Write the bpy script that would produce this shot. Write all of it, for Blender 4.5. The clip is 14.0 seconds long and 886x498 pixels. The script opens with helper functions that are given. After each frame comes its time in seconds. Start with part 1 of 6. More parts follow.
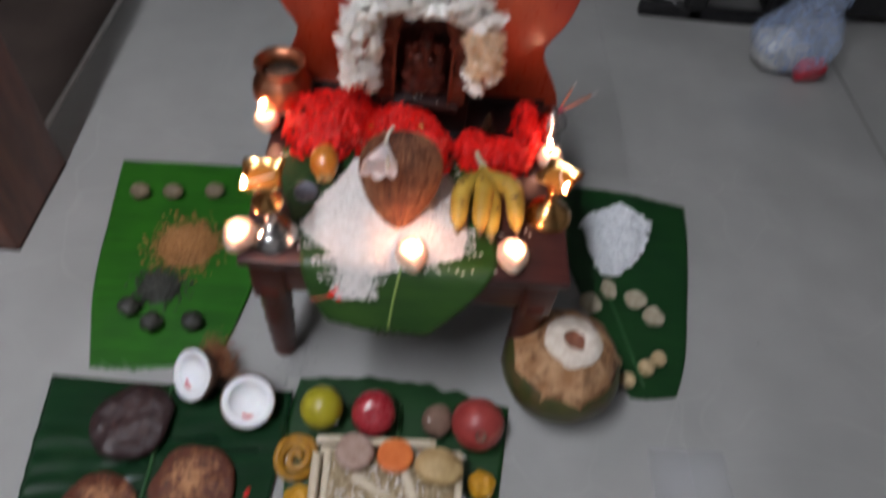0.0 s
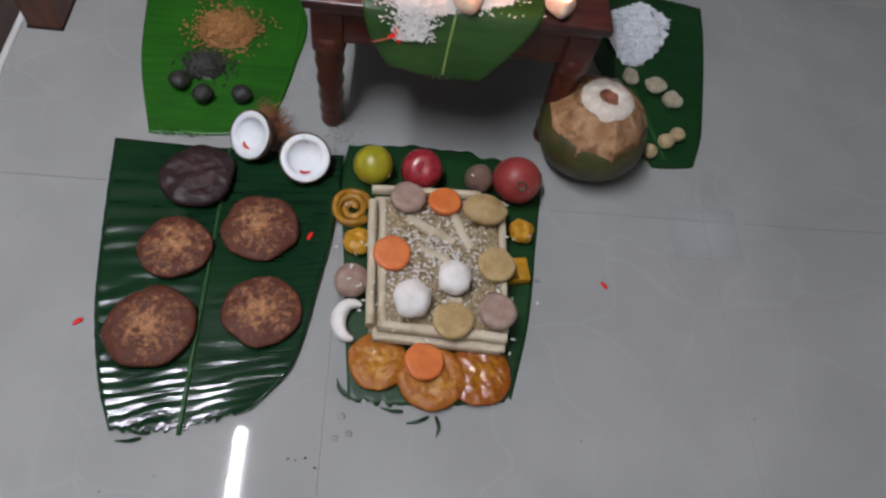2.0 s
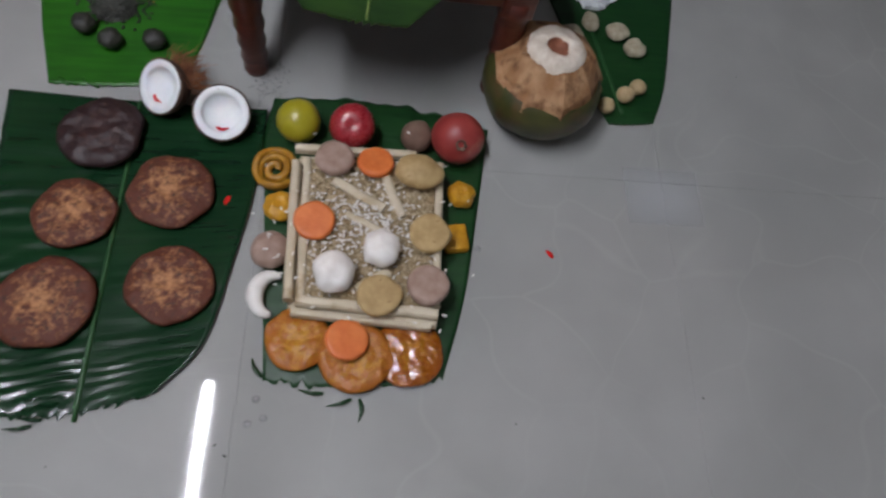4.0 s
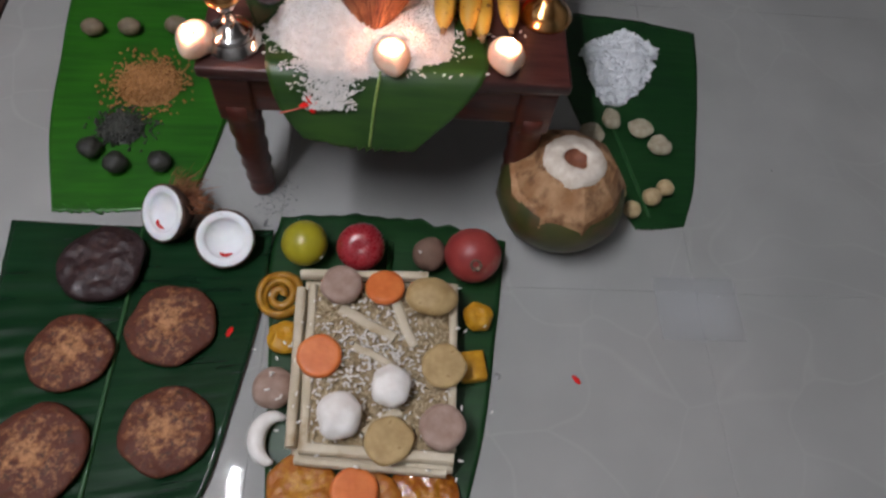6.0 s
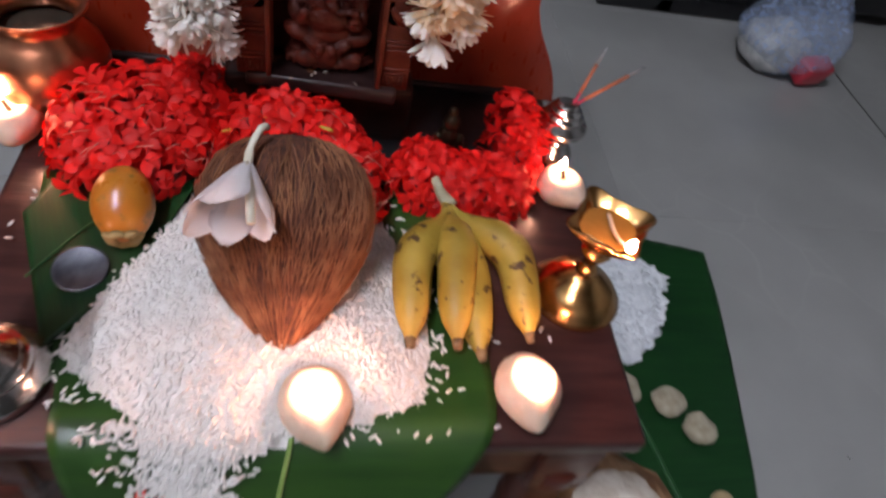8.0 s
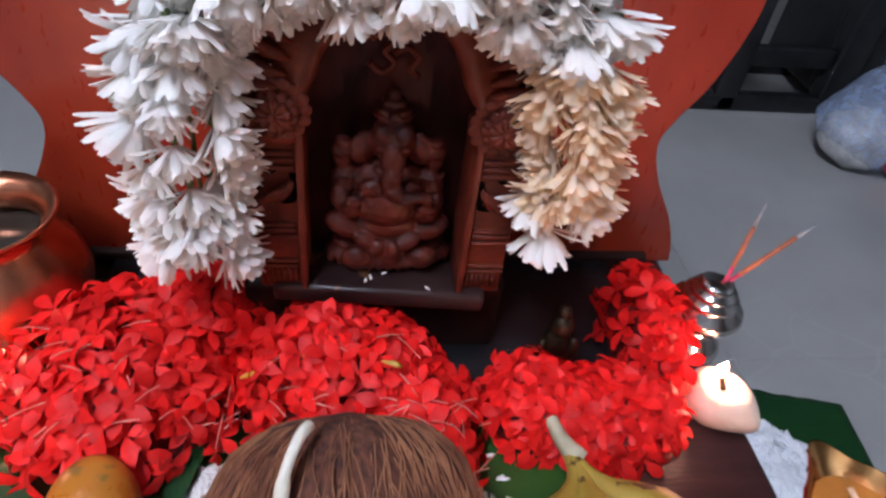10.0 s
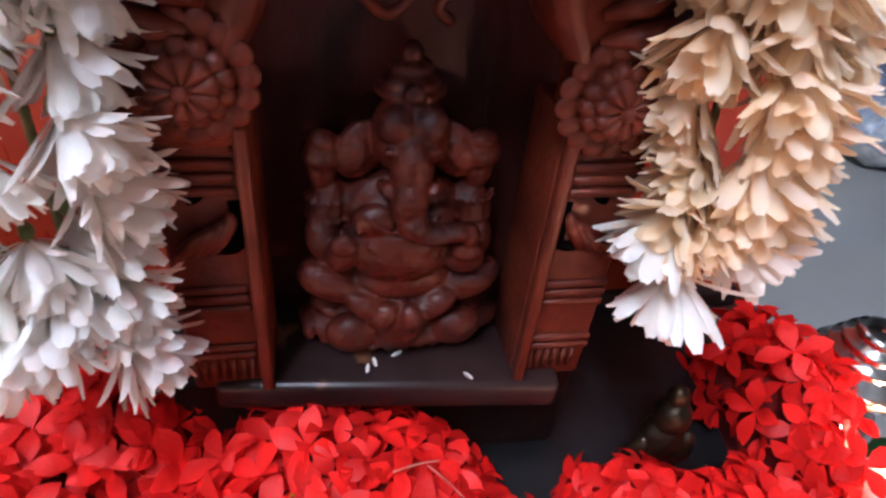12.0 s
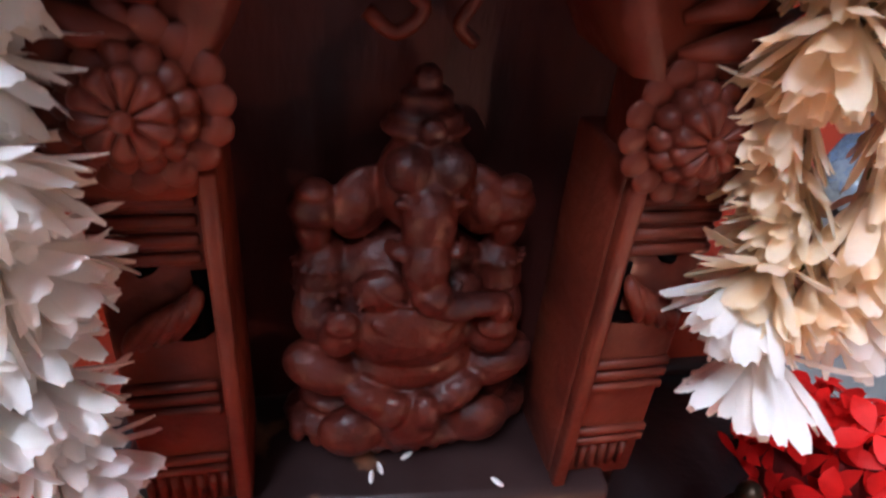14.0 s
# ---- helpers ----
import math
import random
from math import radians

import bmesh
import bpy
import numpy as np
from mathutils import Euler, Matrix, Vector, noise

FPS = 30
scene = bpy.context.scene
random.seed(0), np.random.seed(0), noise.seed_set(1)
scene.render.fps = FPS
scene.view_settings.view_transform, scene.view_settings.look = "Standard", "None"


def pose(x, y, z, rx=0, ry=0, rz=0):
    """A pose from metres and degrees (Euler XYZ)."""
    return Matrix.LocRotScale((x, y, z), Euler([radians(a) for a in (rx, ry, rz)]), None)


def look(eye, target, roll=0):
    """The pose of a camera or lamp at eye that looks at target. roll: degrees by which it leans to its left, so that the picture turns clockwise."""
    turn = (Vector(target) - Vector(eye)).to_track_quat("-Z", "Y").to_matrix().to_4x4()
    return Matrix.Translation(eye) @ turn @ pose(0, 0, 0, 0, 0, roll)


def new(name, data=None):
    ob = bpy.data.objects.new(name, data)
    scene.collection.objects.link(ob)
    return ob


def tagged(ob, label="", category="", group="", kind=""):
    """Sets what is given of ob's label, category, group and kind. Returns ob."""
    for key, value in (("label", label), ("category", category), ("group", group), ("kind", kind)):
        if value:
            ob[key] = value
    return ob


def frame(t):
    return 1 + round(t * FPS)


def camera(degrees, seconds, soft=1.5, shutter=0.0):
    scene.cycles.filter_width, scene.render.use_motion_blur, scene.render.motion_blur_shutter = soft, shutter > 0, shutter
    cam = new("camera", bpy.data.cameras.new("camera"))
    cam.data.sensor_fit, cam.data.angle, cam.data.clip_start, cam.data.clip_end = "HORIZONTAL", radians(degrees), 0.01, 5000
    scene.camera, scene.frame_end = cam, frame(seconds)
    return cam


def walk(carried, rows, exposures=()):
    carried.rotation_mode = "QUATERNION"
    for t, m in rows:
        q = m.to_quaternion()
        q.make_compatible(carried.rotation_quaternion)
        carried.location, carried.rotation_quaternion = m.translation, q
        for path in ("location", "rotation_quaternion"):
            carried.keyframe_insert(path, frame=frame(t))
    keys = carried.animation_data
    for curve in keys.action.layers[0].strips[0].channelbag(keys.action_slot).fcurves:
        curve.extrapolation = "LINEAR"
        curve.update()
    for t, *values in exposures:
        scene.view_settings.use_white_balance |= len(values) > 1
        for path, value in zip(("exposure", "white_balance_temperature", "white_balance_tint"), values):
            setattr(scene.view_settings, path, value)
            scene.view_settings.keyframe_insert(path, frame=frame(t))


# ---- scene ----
cam = camera(67.4, 14.0, soft=2.5, shutter=0.5)
PATH = [
    (0, (0.0016, -0.4988, 0.9590), (0.1058, 0.7353, -0.6120), 8.2),
    (0.5, (-0.0008, -0.5761, 0.8930), (0.0477, 0.4638, -0.8150), 7.8),
    (1, (-0.0453, -0.6476, 0.9000), (0.1070, 0.3875, -0.8040), 10.5),
    (1.5, (-0.0988, -0.7145, 0.8960), (0.0743, 0.2700, -0.8360), 11.3),
    (2, (-0.0940, -0.7231, 0.8900), (0.1056, 0.2704, -0.8350), 13.4),
    (2.5, (-0.0844, -0.7332, 0.8830), (0.0907, 0.2403, -0.8560), 14.5),
    (2.7, (-0.0893, -0.7359, 0.8820), (0.0516, 0.2162, -0.8710), 13.2),
    (4.8, (0.0321, -0.5918, 0.8070), (0.3218, 0.2115, -1.0020), 19.9),
    (5, (0.0238, -0.5811, 0.8020), (0.2977, 0.2184, -1.0110), 19.7),
    (5.5, (0.0120, -0.5496, 0.8230), (0.1840, 0.3550, -0.9520), 10.6),
    (6, (0.0223, -0.5390, 0.8340), (0.1533, 0.4439, -0.9020), 8.6),
    (6.5, (0.0443, -0.4985, 0.8360), (0.2245, 0.5036, -0.8860), 9.5),
    (7, (0.0460, -0.4054, 0.8410), (0.4634, 0.6546, -0.8030), 12.7),
    (7.5, (0.0014, -0.2782, 0.7550), (0.4928, 0.9458, -0.7480), 13.5),
    (7.7, (-0.0073, -0.2143, 0.7070), (0.4257, 0.9983, -0.8240), 14.3),
    (8, (0.0005, -0.1687, 0.6420), (0.3866, 1.1198, -0.8390), 15.3),
    (8.5, (0.0040, -0.0802, 0.6130), (0.2739, 1.3290, -0.7810), 10.4),
    (9, (0.0012, -0.0503, 0.6010), (0.2791, 1.3868, -0.7620), 8.8),
    (9.2, (-0.0033, -0.0407, 0.6020), (0.2802, 1.4052, -0.7520), 8.3),
    (11.3, (-0.0226, 0.0772, 0.5340), (0.2736, 1.6110, -0.7150), 7.1),
    (11.5, (-0.0231, 0.0899, 0.5260), (0.2918, 1.6089, -0.7370), 6.8),
    (12, (-0.0199, 0.1118, 0.5110), (0.3461, 1.6277, -0.7420), 6.5),
    (12.5, (-0.0261, 0.1302, 0.4990), (0.3943, 1.6544, -0.7250), 7.0),
    (13, (-0.0283, 0.1444, 0.4880), (0.4136, 1.7363, -0.6400), 8.5),
    (13.5, (-0.0249, 0.1455, 0.4810), (0.4224, 1.7525, -0.6220), 7.6),
    (14, (-0.0223, 0.1437, 0.4880), (0.4079, 1.7670, -0.5980), 5.8),
]
walk(cam, [(t, look(eye, target, roll)) for t, eye, target, roll in PATH],
     exposures=[(0.0, -0.13, 6500, 10), (2.7, -0.13, 6400, 9), (4.8, -0.29, 6500, 10), (6.5, -0.22, 6600, 10), (8.0, -0.2, 6250, 12), (9.2, -0.05, 5900, 14), (11.3, 0.56, 5700, 11), (14.0, 0.56, 5700, 10)])

# ---- world and light ----
world = bpy.data.worlds.new("world")
scene.world = world
world.use_nodes = True
world.node_tree.nodes["Background"].inputs[0].default_value = (0.6, 0.65, 0.7, 1)
world.node_tree.nodes["Background"].inputs[1].default_value = 0.01
scene.view_settings.exposure = 0.0
TUBE, FLAME = 395.0, 340.0


# ---- materials ----
def material(name, dark, light, scale=40.0, rough=0.5, bump=0.2, bump_scale=200.0, metal=0.0, rough_var=0.1,
             sss=0.0, coat=0.0, vary=0.0, stretch=(1, 1, 1), detail=4.0, spots=None, spec=0.5):
    """Two tones mixed by noise, a second finer noise for relief; vary shifts brightness from object to object."""
    m = bpy.data.materials.new(name)
    m.use_nodes = True
    n, l = m.node_tree.nodes, m.node_tree.links
    b = n["Principled BSDF"]
    tc, mp = n.new("ShaderNodeTexCoord"), n.new("ShaderNodeMapping")
    mp.inputs["Scale"].default_value = stretch
    l.new(tc.outputs["Object"], mp.inputs[0])
    a = n.new("ShaderNodeTexNoise")
    a.inputs["Scale"].default_value, a.inputs["Detail"].default_value = scale, detail
    l.new(mp.outputs[0], a.inputs[0])
    r = n.new("ShaderNodeValToRGB")
    r.color_ramp.elements[0].position, r.color_ramp.elements[1].position = 0.34, 0.66
    r.color_ramp.elements[0].color, r.color_ramp.elements[1].color = (*dark, 1), (*light, 1)
    l.new(a.outputs[0], r.inputs[0])
    col = r.outputs[0]
    if spots:
        colour, s_scale, low, high = spots
        sp = n.new("ShaderNodeTexNoise")
        sp.inputs["Scale"].default_value, sp.inputs["Detail"].default_value = s_scale, 3
        l.new(tc.outputs["Object"], sp.inputs[0])
        mr = n.new("ShaderNodeMapRange")
        mr.inputs[1].default_value, mr.inputs[2].default_value = low, high
        l.new(sp.outputs[0], mr.inputs[0])
        mx = n.new("ShaderNodeMix")
        mx.data_type = "RGBA"
        l.new(mr.outputs[0], mx.inputs[0])
        l.new(col, mx.inputs[6])
        mx.inputs[7].default_value = (*colour, 1)
        col = mx.outputs[2]
    if vary:
        oi, hs = n.new("ShaderNodeObjectInfo"), n.new("ShaderNodeHueSaturation")
        mr = n.new("ShaderNodeMapRange")
        mr.inputs[3].default_value, mr.inputs[4].default_value = 1 - vary, 1 + vary
        l.new(oi.outputs["Random"], mr.inputs[0])
        l.new(mr.outputs[0], hs.inputs["Value"])
        l.new(col, hs.inputs["Color"])
        col = hs.outputs[0]
    l.new(col, b.inputs["Base Color"])
    f = n.new("ShaderNodeTexNoise")
    f.inputs["Scale"].default_value, f.inputs["Detail"].default_value = bump_scale, 3
    l.new(mp.outputs[0], f.inputs[0])
    rr = n.new("ShaderNodeMapRange")
    rr.inputs[3].default_value, rr.inputs[4].default_value = max(0.02, rough - rough_var), min(1, rough + rough_var)
    l.new(f.outputs[0], rr.inputs[0])
    l.new(rr.outputs[0], b.inputs["Roughness"])
    if bump:
        bp = n.new("ShaderNodeBump")
        bp.inputs["Strength"].default_value, bp.inputs["Distance"].default_value = bump, 0.002
        l.new(f.outputs[0], bp.inputs["Height"])
        l.new(bp.outputs[0], b.inputs["Normal"])
    b.inputs["Metallic"].default_value = metal
    b.inputs["Specular IOR Level"].default_value = spec
    b.inputs["Coat Weight"].default_value = coat
    b.inputs["Coat Roughness"].default_value = 0.12
    if sss:
        b.inputs["Subsurface Weight"].default_value = sss
        b.inputs["Subsurface Scale"].default_value = 0.01
        b.inputs["Subsurface Radius"].default_value = (1, 0.6, 0.4)
    return m


def glow(name, colour, strength):
    m = bpy.data.materials.new(name)
    m.use_nodes = True
    b = m.node_tree.nodes["Principled BSDF"]
    b.inputs["Base Color"].default_value = (*colour, 1)
    b.inputs["Emission Color"].default_value = (*colour, 1)
    b.inputs["Emission Strength"].default_value = strength
    return m


def leaf_material(name, dark, light, rough, vein=150.0, relief=0.5):
    """Banana leaf: fine parallel veins that run across the blade, from the leaf's own UV."""
    m = bpy.data.materials.new(name)
    m.use_nodes = True
    n, l = m.node_tree.nodes, m.node_tree.links
    b = n["Principled BSDF"]
    uv, mp = n.new("ShaderNodeUVMap"), n.new("ShaderNodeMapping")
    uv.uv_map = "UVMap"
    mp.inputs["Scale"].default_value = (2.0, vein * 0.25, 1)
    l.new(uv.outputs[0], mp.inputs[0])
    fine = n.new("ShaderNodeTexNoise")
    fine.inputs["Scale"].default_value, fine.inputs["Detail"].default_value = 1.0, 4
    l.new(mp.outputs[0], fine.inputs[0])
    tc, big = n.new("ShaderNodeTexCoord"), n.new("ShaderNodeTexNoise")
    big.inputs["Scale"].default_value = 9
    l.new(tc.outputs["Object"], big.inputs[0])
    add = n.new("ShaderNodeMath")
    add.operation = "MULTIPLY_ADD"
    add.inputs[1].default_value = 0.6
    l.new(fine.outputs[0], add.inputs[0])
    half = n.new("ShaderNodeMath")
    half.operation = "MULTIPLY"
    half.inputs[1].default_value = 0.4
    l.new(big.outputs[0], half.inputs[0])
    l.new(half.outputs[0], add.inputs[2])
    r = n.new("ShaderNodeValToRGB")
    r.color_ramp.elements[0].position, r.color_ramp.elements[1].position = 0.36, 0.62
    r.color_ramp.elements[0].color, r.color_ramp.elements[1].color = (*dark, 1), (*light, 1)
    l.new(add.outputs[0], r.inputs[0])
    l.new(r.outputs[0], b.inputs["Base Color"])
    bp = n.new("ShaderNodeBump")
    bp.inputs["Strength"].default_value, bp.inputs["Distance"].default_value = relief, 0.0015
    l.new(fine.outputs[0], bp.inputs["Height"])
    l.new(bp.outputs[0], b.inputs["Normal"])
    b.inputs["Roughness"].default_value = rough
    return m


def fried_material(name, rim, middle, radius, rough=0.55, speck=(0.05, 0.02, 0.012), glaze=0.06):
    """Fried dough: browned at the rim, paler in the middle, blotched and blistered."""
    m = material(name, rim, rim, 60, rough, 0.5, 240, coat=glaze)
    n, l = m.node_tree.nodes, m.node_tree.links
    b = n["Principled BSDF"]
    tc = n.new("ShaderNodeTexCoord")
    ln = n.new("ShaderNodeVectorMath")
    ln.operation = "LENGTH"
    l.new(tc.outputs["Object"], ln.inputs[0])
    ns = n.new("ShaderNodeTexNoise")
    ns.inputs["Scale"].default_value, ns.inputs["Detail"].default_value = 85, 6
    ns.inputs["Roughness"].default_value = 0.72
    l.new(tc.outputs["Object"], ns.inputs[0])
    ma = n.new("ShaderNodeMath")
    ma.operation = "MULTIPLY_ADD"
    ma.inputs[1].default_value = 0.6 / radius
    l.new(ln.outputs["Value"], ma.inputs[0])
    big = n.new("ShaderNodeMath")
    big.operation = "MULTIPLY"
    big.inputs[1].default_value = 2.4
    l.new(ns.outputs[0], big.inputs[0])
    l.new(big.outputs[0], ma.inputs[2])
    r = n.new("ShaderNodeValToRGB")
    e = r.color_ramp.elements
    e[0].position, e[0].color = 0.27, (*middle, 1)
    e[1].position, e[1].color = 0.60, (*rim, 1)
    mr = n.new("ShaderNodeMapRange")
    mr.inputs[1].default_value, mr.inputs[2].default_value = 0.75, 2.35
    l.new(ma.outputs[0], mr.inputs[0])
    l.new(mr.outputs[0], r.inputs[0])
    s2 = n.new("ShaderNodeTexNoise")
    s2.inputs["Scale"].default_value, s2.inputs["Detail"].default_value = 140, 2
    l.new(tc.outputs["Object"], s2.inputs[0])
    m2 = n.new("ShaderNodeMapRange")
    m2.inputs[1].default_value, m2.inputs[2].default_value = 0.55, 0.75
    l.new(s2.outputs[0], m2.inputs[0])
    mx = n.new("ShaderNodeMix")
    mx.data_type = "RGBA"
    l.new(m2.outputs[0], mx.inputs[0])
    l.new(r.outputs[0], mx.inputs[6])
    mx.inputs[7].default_value = (*speck, 1)
    l.new(mx.outputs[2], b.inputs["Base Color"])
    return m


TILE = material("floor_tile", (0.335, 0.335, 0.322), (0.385, 0.385, 0.37), 5, 0.042, 0.02, 14, rough_var=0.015, vary=0.015,
                spots=((0.31, 0.31, 0.30), 2.2, 0.5, 0.75))


def worn_tile(m):
    """Polished tiles: shading that runs on from tile to tile, with faint dried mop lines."""
    n, l = m.node_tree.nodes, m.node_tree.links
    b, geo = n["Principled BSDF"], n.new("ShaderNodeNewGeometry")
    for link in list(l):
        if link.from_node.type == "TEX_COORD":
            l.new(geo.outputs["Position"], link.to_socket)
    bend = n.new("ShaderNodeTexNoise")
    bend.inputs["Scale"].default_value = 3.0
    l.new(geo.outputs["Position"], bend.inputs[0])
    add = n.new("ShaderNodeVectorMath")
    add.operation = "MULTIPLY_ADD"
    add.inputs[1].default_value = (0.35, 0.35, 0.0)
    l.new(bend.outputs["Color"], add.inputs[0])
    l.new(geo.outputs["Position"], add.inputs[2])
    vor = n.new("ShaderNodeTexVoronoi")
    vor.feature = "DISTANCE_TO_EDGE"
    vor.inputs["Scale"].default_value = 6.5
    l.new(add.outputs[0], vor.inputs["Vector"])
    mr = n.new("ShaderNodeMapRange")
    mr.inputs[1].default_value, mr.inputs[2].default_value = 0.0, 0.022
    mr.inputs[3].default_value, mr.inputs[4].default_value = 0.09, 0.0
    l.new(vor.outputs["Distance"], mr.inputs[0])
    fade = n.new("ShaderNodeTexNoise")
    fade.inputs["Scale"].default_value = 1.7
    l.new(geo.outputs["Position"], fade.inputs[0])
    fr_ = n.new("ShaderNodeMapRange")
    fr_.inputs[1].default_value, fr_.inputs[2].default_value = 0.42, 0.6
    l.new(fade.outputs[0], fr_.inputs[0])
    mul = n.new("ShaderNodeMath")
    mul.operation = "MULTIPLY"
    l.new(mr.outputs[0], mul.inputs[0])
    l.new(fr_.outputs[0], mul.inputs[1])
    mx = n.new("ShaderNodeMix")
    mx.data_type = "RGBA"
    src = b.inputs["Base Color"].links[0].from_socket
    l.new(mul.outputs[0], mx.inputs[0])
    l.new(src, mx.inputs[6])
    mx.inputs[7].default_value = (0.62, 0.61, 0.57, 1)
    l.new(mx.outputs[2], b.inputs["Base Color"])


worn_tile(TILE)
GROUT = material("grout", (0.36, 0.36, 0.35), (0.42, 0.42, 0.41), 60, 0.8)
BROWN_FLOOR = material("brown_floor", (0.075, 0.054, 0.046), (0.11, 0.082, 0.068), 7, 0.35, 0.1, 60)
WALL = material("wall_paint", (0.39, 0.39, 0.38), (0.45, 0.45, 0.44), 3, 0.8, 0.1, 120)
WHITE_EDGE = material("white_marble", (0.62, 0.6, 0.58), (0.75, 0.74, 0.72), 20, 0.3, 0.05)
WOOD_RED = material("red_brown_wood", (0.058, 0.010, 0.006), (0.115, 0.023, 0.012), 12, 0.38, 0.25, 60, stretch=(1, 6, 6), coat=0.2)
WOOD_TOP = material("stool_top_wood", (0.032, 0.010, 0.009), (0.062, 0.022, 0.019), 14, 0.35, 0.2, 60, stretch=(1, 7, 7), coat=0.15)
WOOD_BOARD = material("painted_board", (0.27, 0.025, 0.009), (0.35, 0.039, 0.013), 9, 0.3, 0.08, 50, stretch=(4, 4, 1), coat=0.3)
WOOD_CARVED = material("carved_wood", (0.072, 0.0125, 0.007), (0.145, 0.027, 0.013), 60, 0.46, 0.3, 220, coat=0.05, spec=0.28)
WOOD_DARK = material("dark_wood", (0.014, 0.006, 0.005), (0.032, 0.012, 0.009), 30, 0.45, 0.3, 120, spec=0.25)
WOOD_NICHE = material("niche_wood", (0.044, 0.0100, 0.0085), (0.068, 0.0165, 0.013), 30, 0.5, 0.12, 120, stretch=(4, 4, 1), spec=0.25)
WOOD_POST = material("post_wood", (0.11, 0.032, 0.017), (0.19, 0.062, 0.032), 9, 0.4, 0.15, 50, stretch=(6, 6, 1))
STATUE = material("statue_stone", (0.042, 0.0065, 0.004), (0.088, 0.0145, 0.008), 70, 0.44, 0.8, 170, coat=0.05, spec=0.3, spots=((0.028, 0.007, 0.006), 55, 0.52, 0.70))
LEAF_DARK = leaf_material("banana_leaf_dark", (0.005, 0.023, 0.010), (0.011, 0.043, 0.016), 0.15, 170, 0.3)
LEAF_BRIGHT = leaf_material("banana_leaf_bright", (0.011, 0.085, 0.005), (0.024, 0.145, 0.008), 0.4, 150, 0.25)
LEAF_MID = leaf_material("banana_leaf_green", (0.0045, 0.030, 0.008), (0.010, 0.054, 0.012), 0.38, 150, 0.3)
LEAF_PLATE = leaf_material("banana_leaf_plate", (0.008, 0.038, 0.006), (0.028, 0.078, 0.010), 0.38, 60, 0.2)
RIB_PALE = material("leaf_rib", (0.16, 0.26, 0.06), (0.26, 0.36, 0.10), 60, 0.4)
RIB_DARK = material("leaf_rib_dark", (0.015, 0.07, 0.02), (0.03, 0.10, 0.03), 60, 0.35)
DOUGH = material("dough", (0.62, 0.45, 0.33), (0.72, 0.56, 0.43), 90, 0.55, 0.35, 200, sss=0.3)
FLAME_M = glow("flame", (1.0, 0.45, 0.27), FLAME)
CHAR = material("wick", (0.02, 0.015, 0.012), (0.2, 0.15, 0.1), 200, 0.9)
BRASS = material("brass", (0.66, 0.34, 0.12), (0.80, 0.46, 0.18), 60, 0.2, 0.05, 200, metal=1.0)
STEEL = material("steel", (0.55, 0.53, 0.52), (0.68, 0.66, 0.64), 60, 0.16, 0.04, 200, metal=1.0)
COPPER = material("copper", (0.62, 0.23, 0.12), (0.80, 0.36, 0.2), 30, 0.32, 0.06, 150, metal=1.0, spots=((0.2, 0.075, 0.04), 25, 0.5, 0.8))
RICE = material("rice", (0.74, 0.70, 0.66), (0.86, 0.83, 0.80), 120, 0.5, 0.5, 420)
PETAL_RED = material("red_petal", (0.64, 0.007, 0.006), (0.84, 0.015, 0.011), 120, 0.55, 0.2, 300, vary=0.28, spec=0.3)
# Heap core in dark red: shade between the flowers put into its colour.
HEAP_GAP_SHADE = material("red_heap_gap_shade", (0.09, 0.003, 0.003), (0.2, 0.008, 0.006), 90, 0.7, 1.0, 140)
STALK_RED = material("red_stalk", (0.5, 0.06, 0.05), (0.75, 0.2, 0.16), 90, 0.6)
PETAL_WHITE = material("white_petal", (0.88, 0.88, 0.80), (0.93, 0.94, 0.92), 90, 0.55, 0.2, 260, vary=0.05)
# Peach tint: the flames' warm light put into the right strand's petal colour.
PETAL_FLAMELIT = material("flamelit_petal", (0.90, 0.70, 0.45), (0.92, 0.87, 0.76), 90, 0.55, 0.2, 260)
SEPAL = material("flower_base", (0.12, 0.18, 0.05), (0.26, 0.30, 0.12), 90, 0.6)
HUSK = material("coconut_husk", (0.042, 0.012, 0.007), (0.16, 0.052, 0.025), 50, 0.85, 0.6, 90, stretch=(6, 6, 0.12))
FIBRE = material("coconut_fibre", (0.16, 0.052, 0.024), (0.40, 0.175, 0.08), 60, 0.85)
SHELL = material("coconut_shell", (0.04, 0.02, 0.013), (0.10, 0.05, 0.03), 60, 0.7, 0.8, 140)
FLESH = material("coconut_flesh", (0.82, 0.83, 0.85), (0.89, 0.90, 0.91), 60, 0.4, 0.15, 120, sss=0.15)
KUMKUM = material("red_powder", (0.5, 0.012, 0.012), (0.68, 0.03, 0.025), 200, 0.8)
GREEN_SKIN = material("tender_coconut_skin", (0.035, 0.042, 0.010), (0.085, 0.08, 0.022), 20, 0.42, 0.2, 60, spots=((0.10, 0.06, 0.025), 28, 0.5, 0.7))
CUT_HUSK = material("cut_husk", (0.32, 0.15, 0.06), (0.50, 0.30, 0.16), 45, 0.7, 0.8, 120, stretch=(1, 1, 0.35), spots=((0.17, 0.075, 0.03), 48, 0.48, 0.66))
CUT_WHITE = material("cut_white_husk", (0.62, 0.52, 0.42), (0.78, 0.70, 0.60), 80, 0.7, 0.8, 140)
HOLE = material("hole_brown", (0.16, 0.05, 0.025), (0.28, 0.10, 0.05), 80, 0.6)
BANANA = material("banana_skin", (0.30, 0.185, 0.020), (0.44, 0.31, 0.05), 26, 0.5, 0.3, 120, spots=((0.07, 0.030, 0.010), 85, 0.60, 0.66))
BANANA_END = material("banana_end", (0.12, 0.07, 0.03), (0.3, 0.2, 0.1), 80, 0.7)
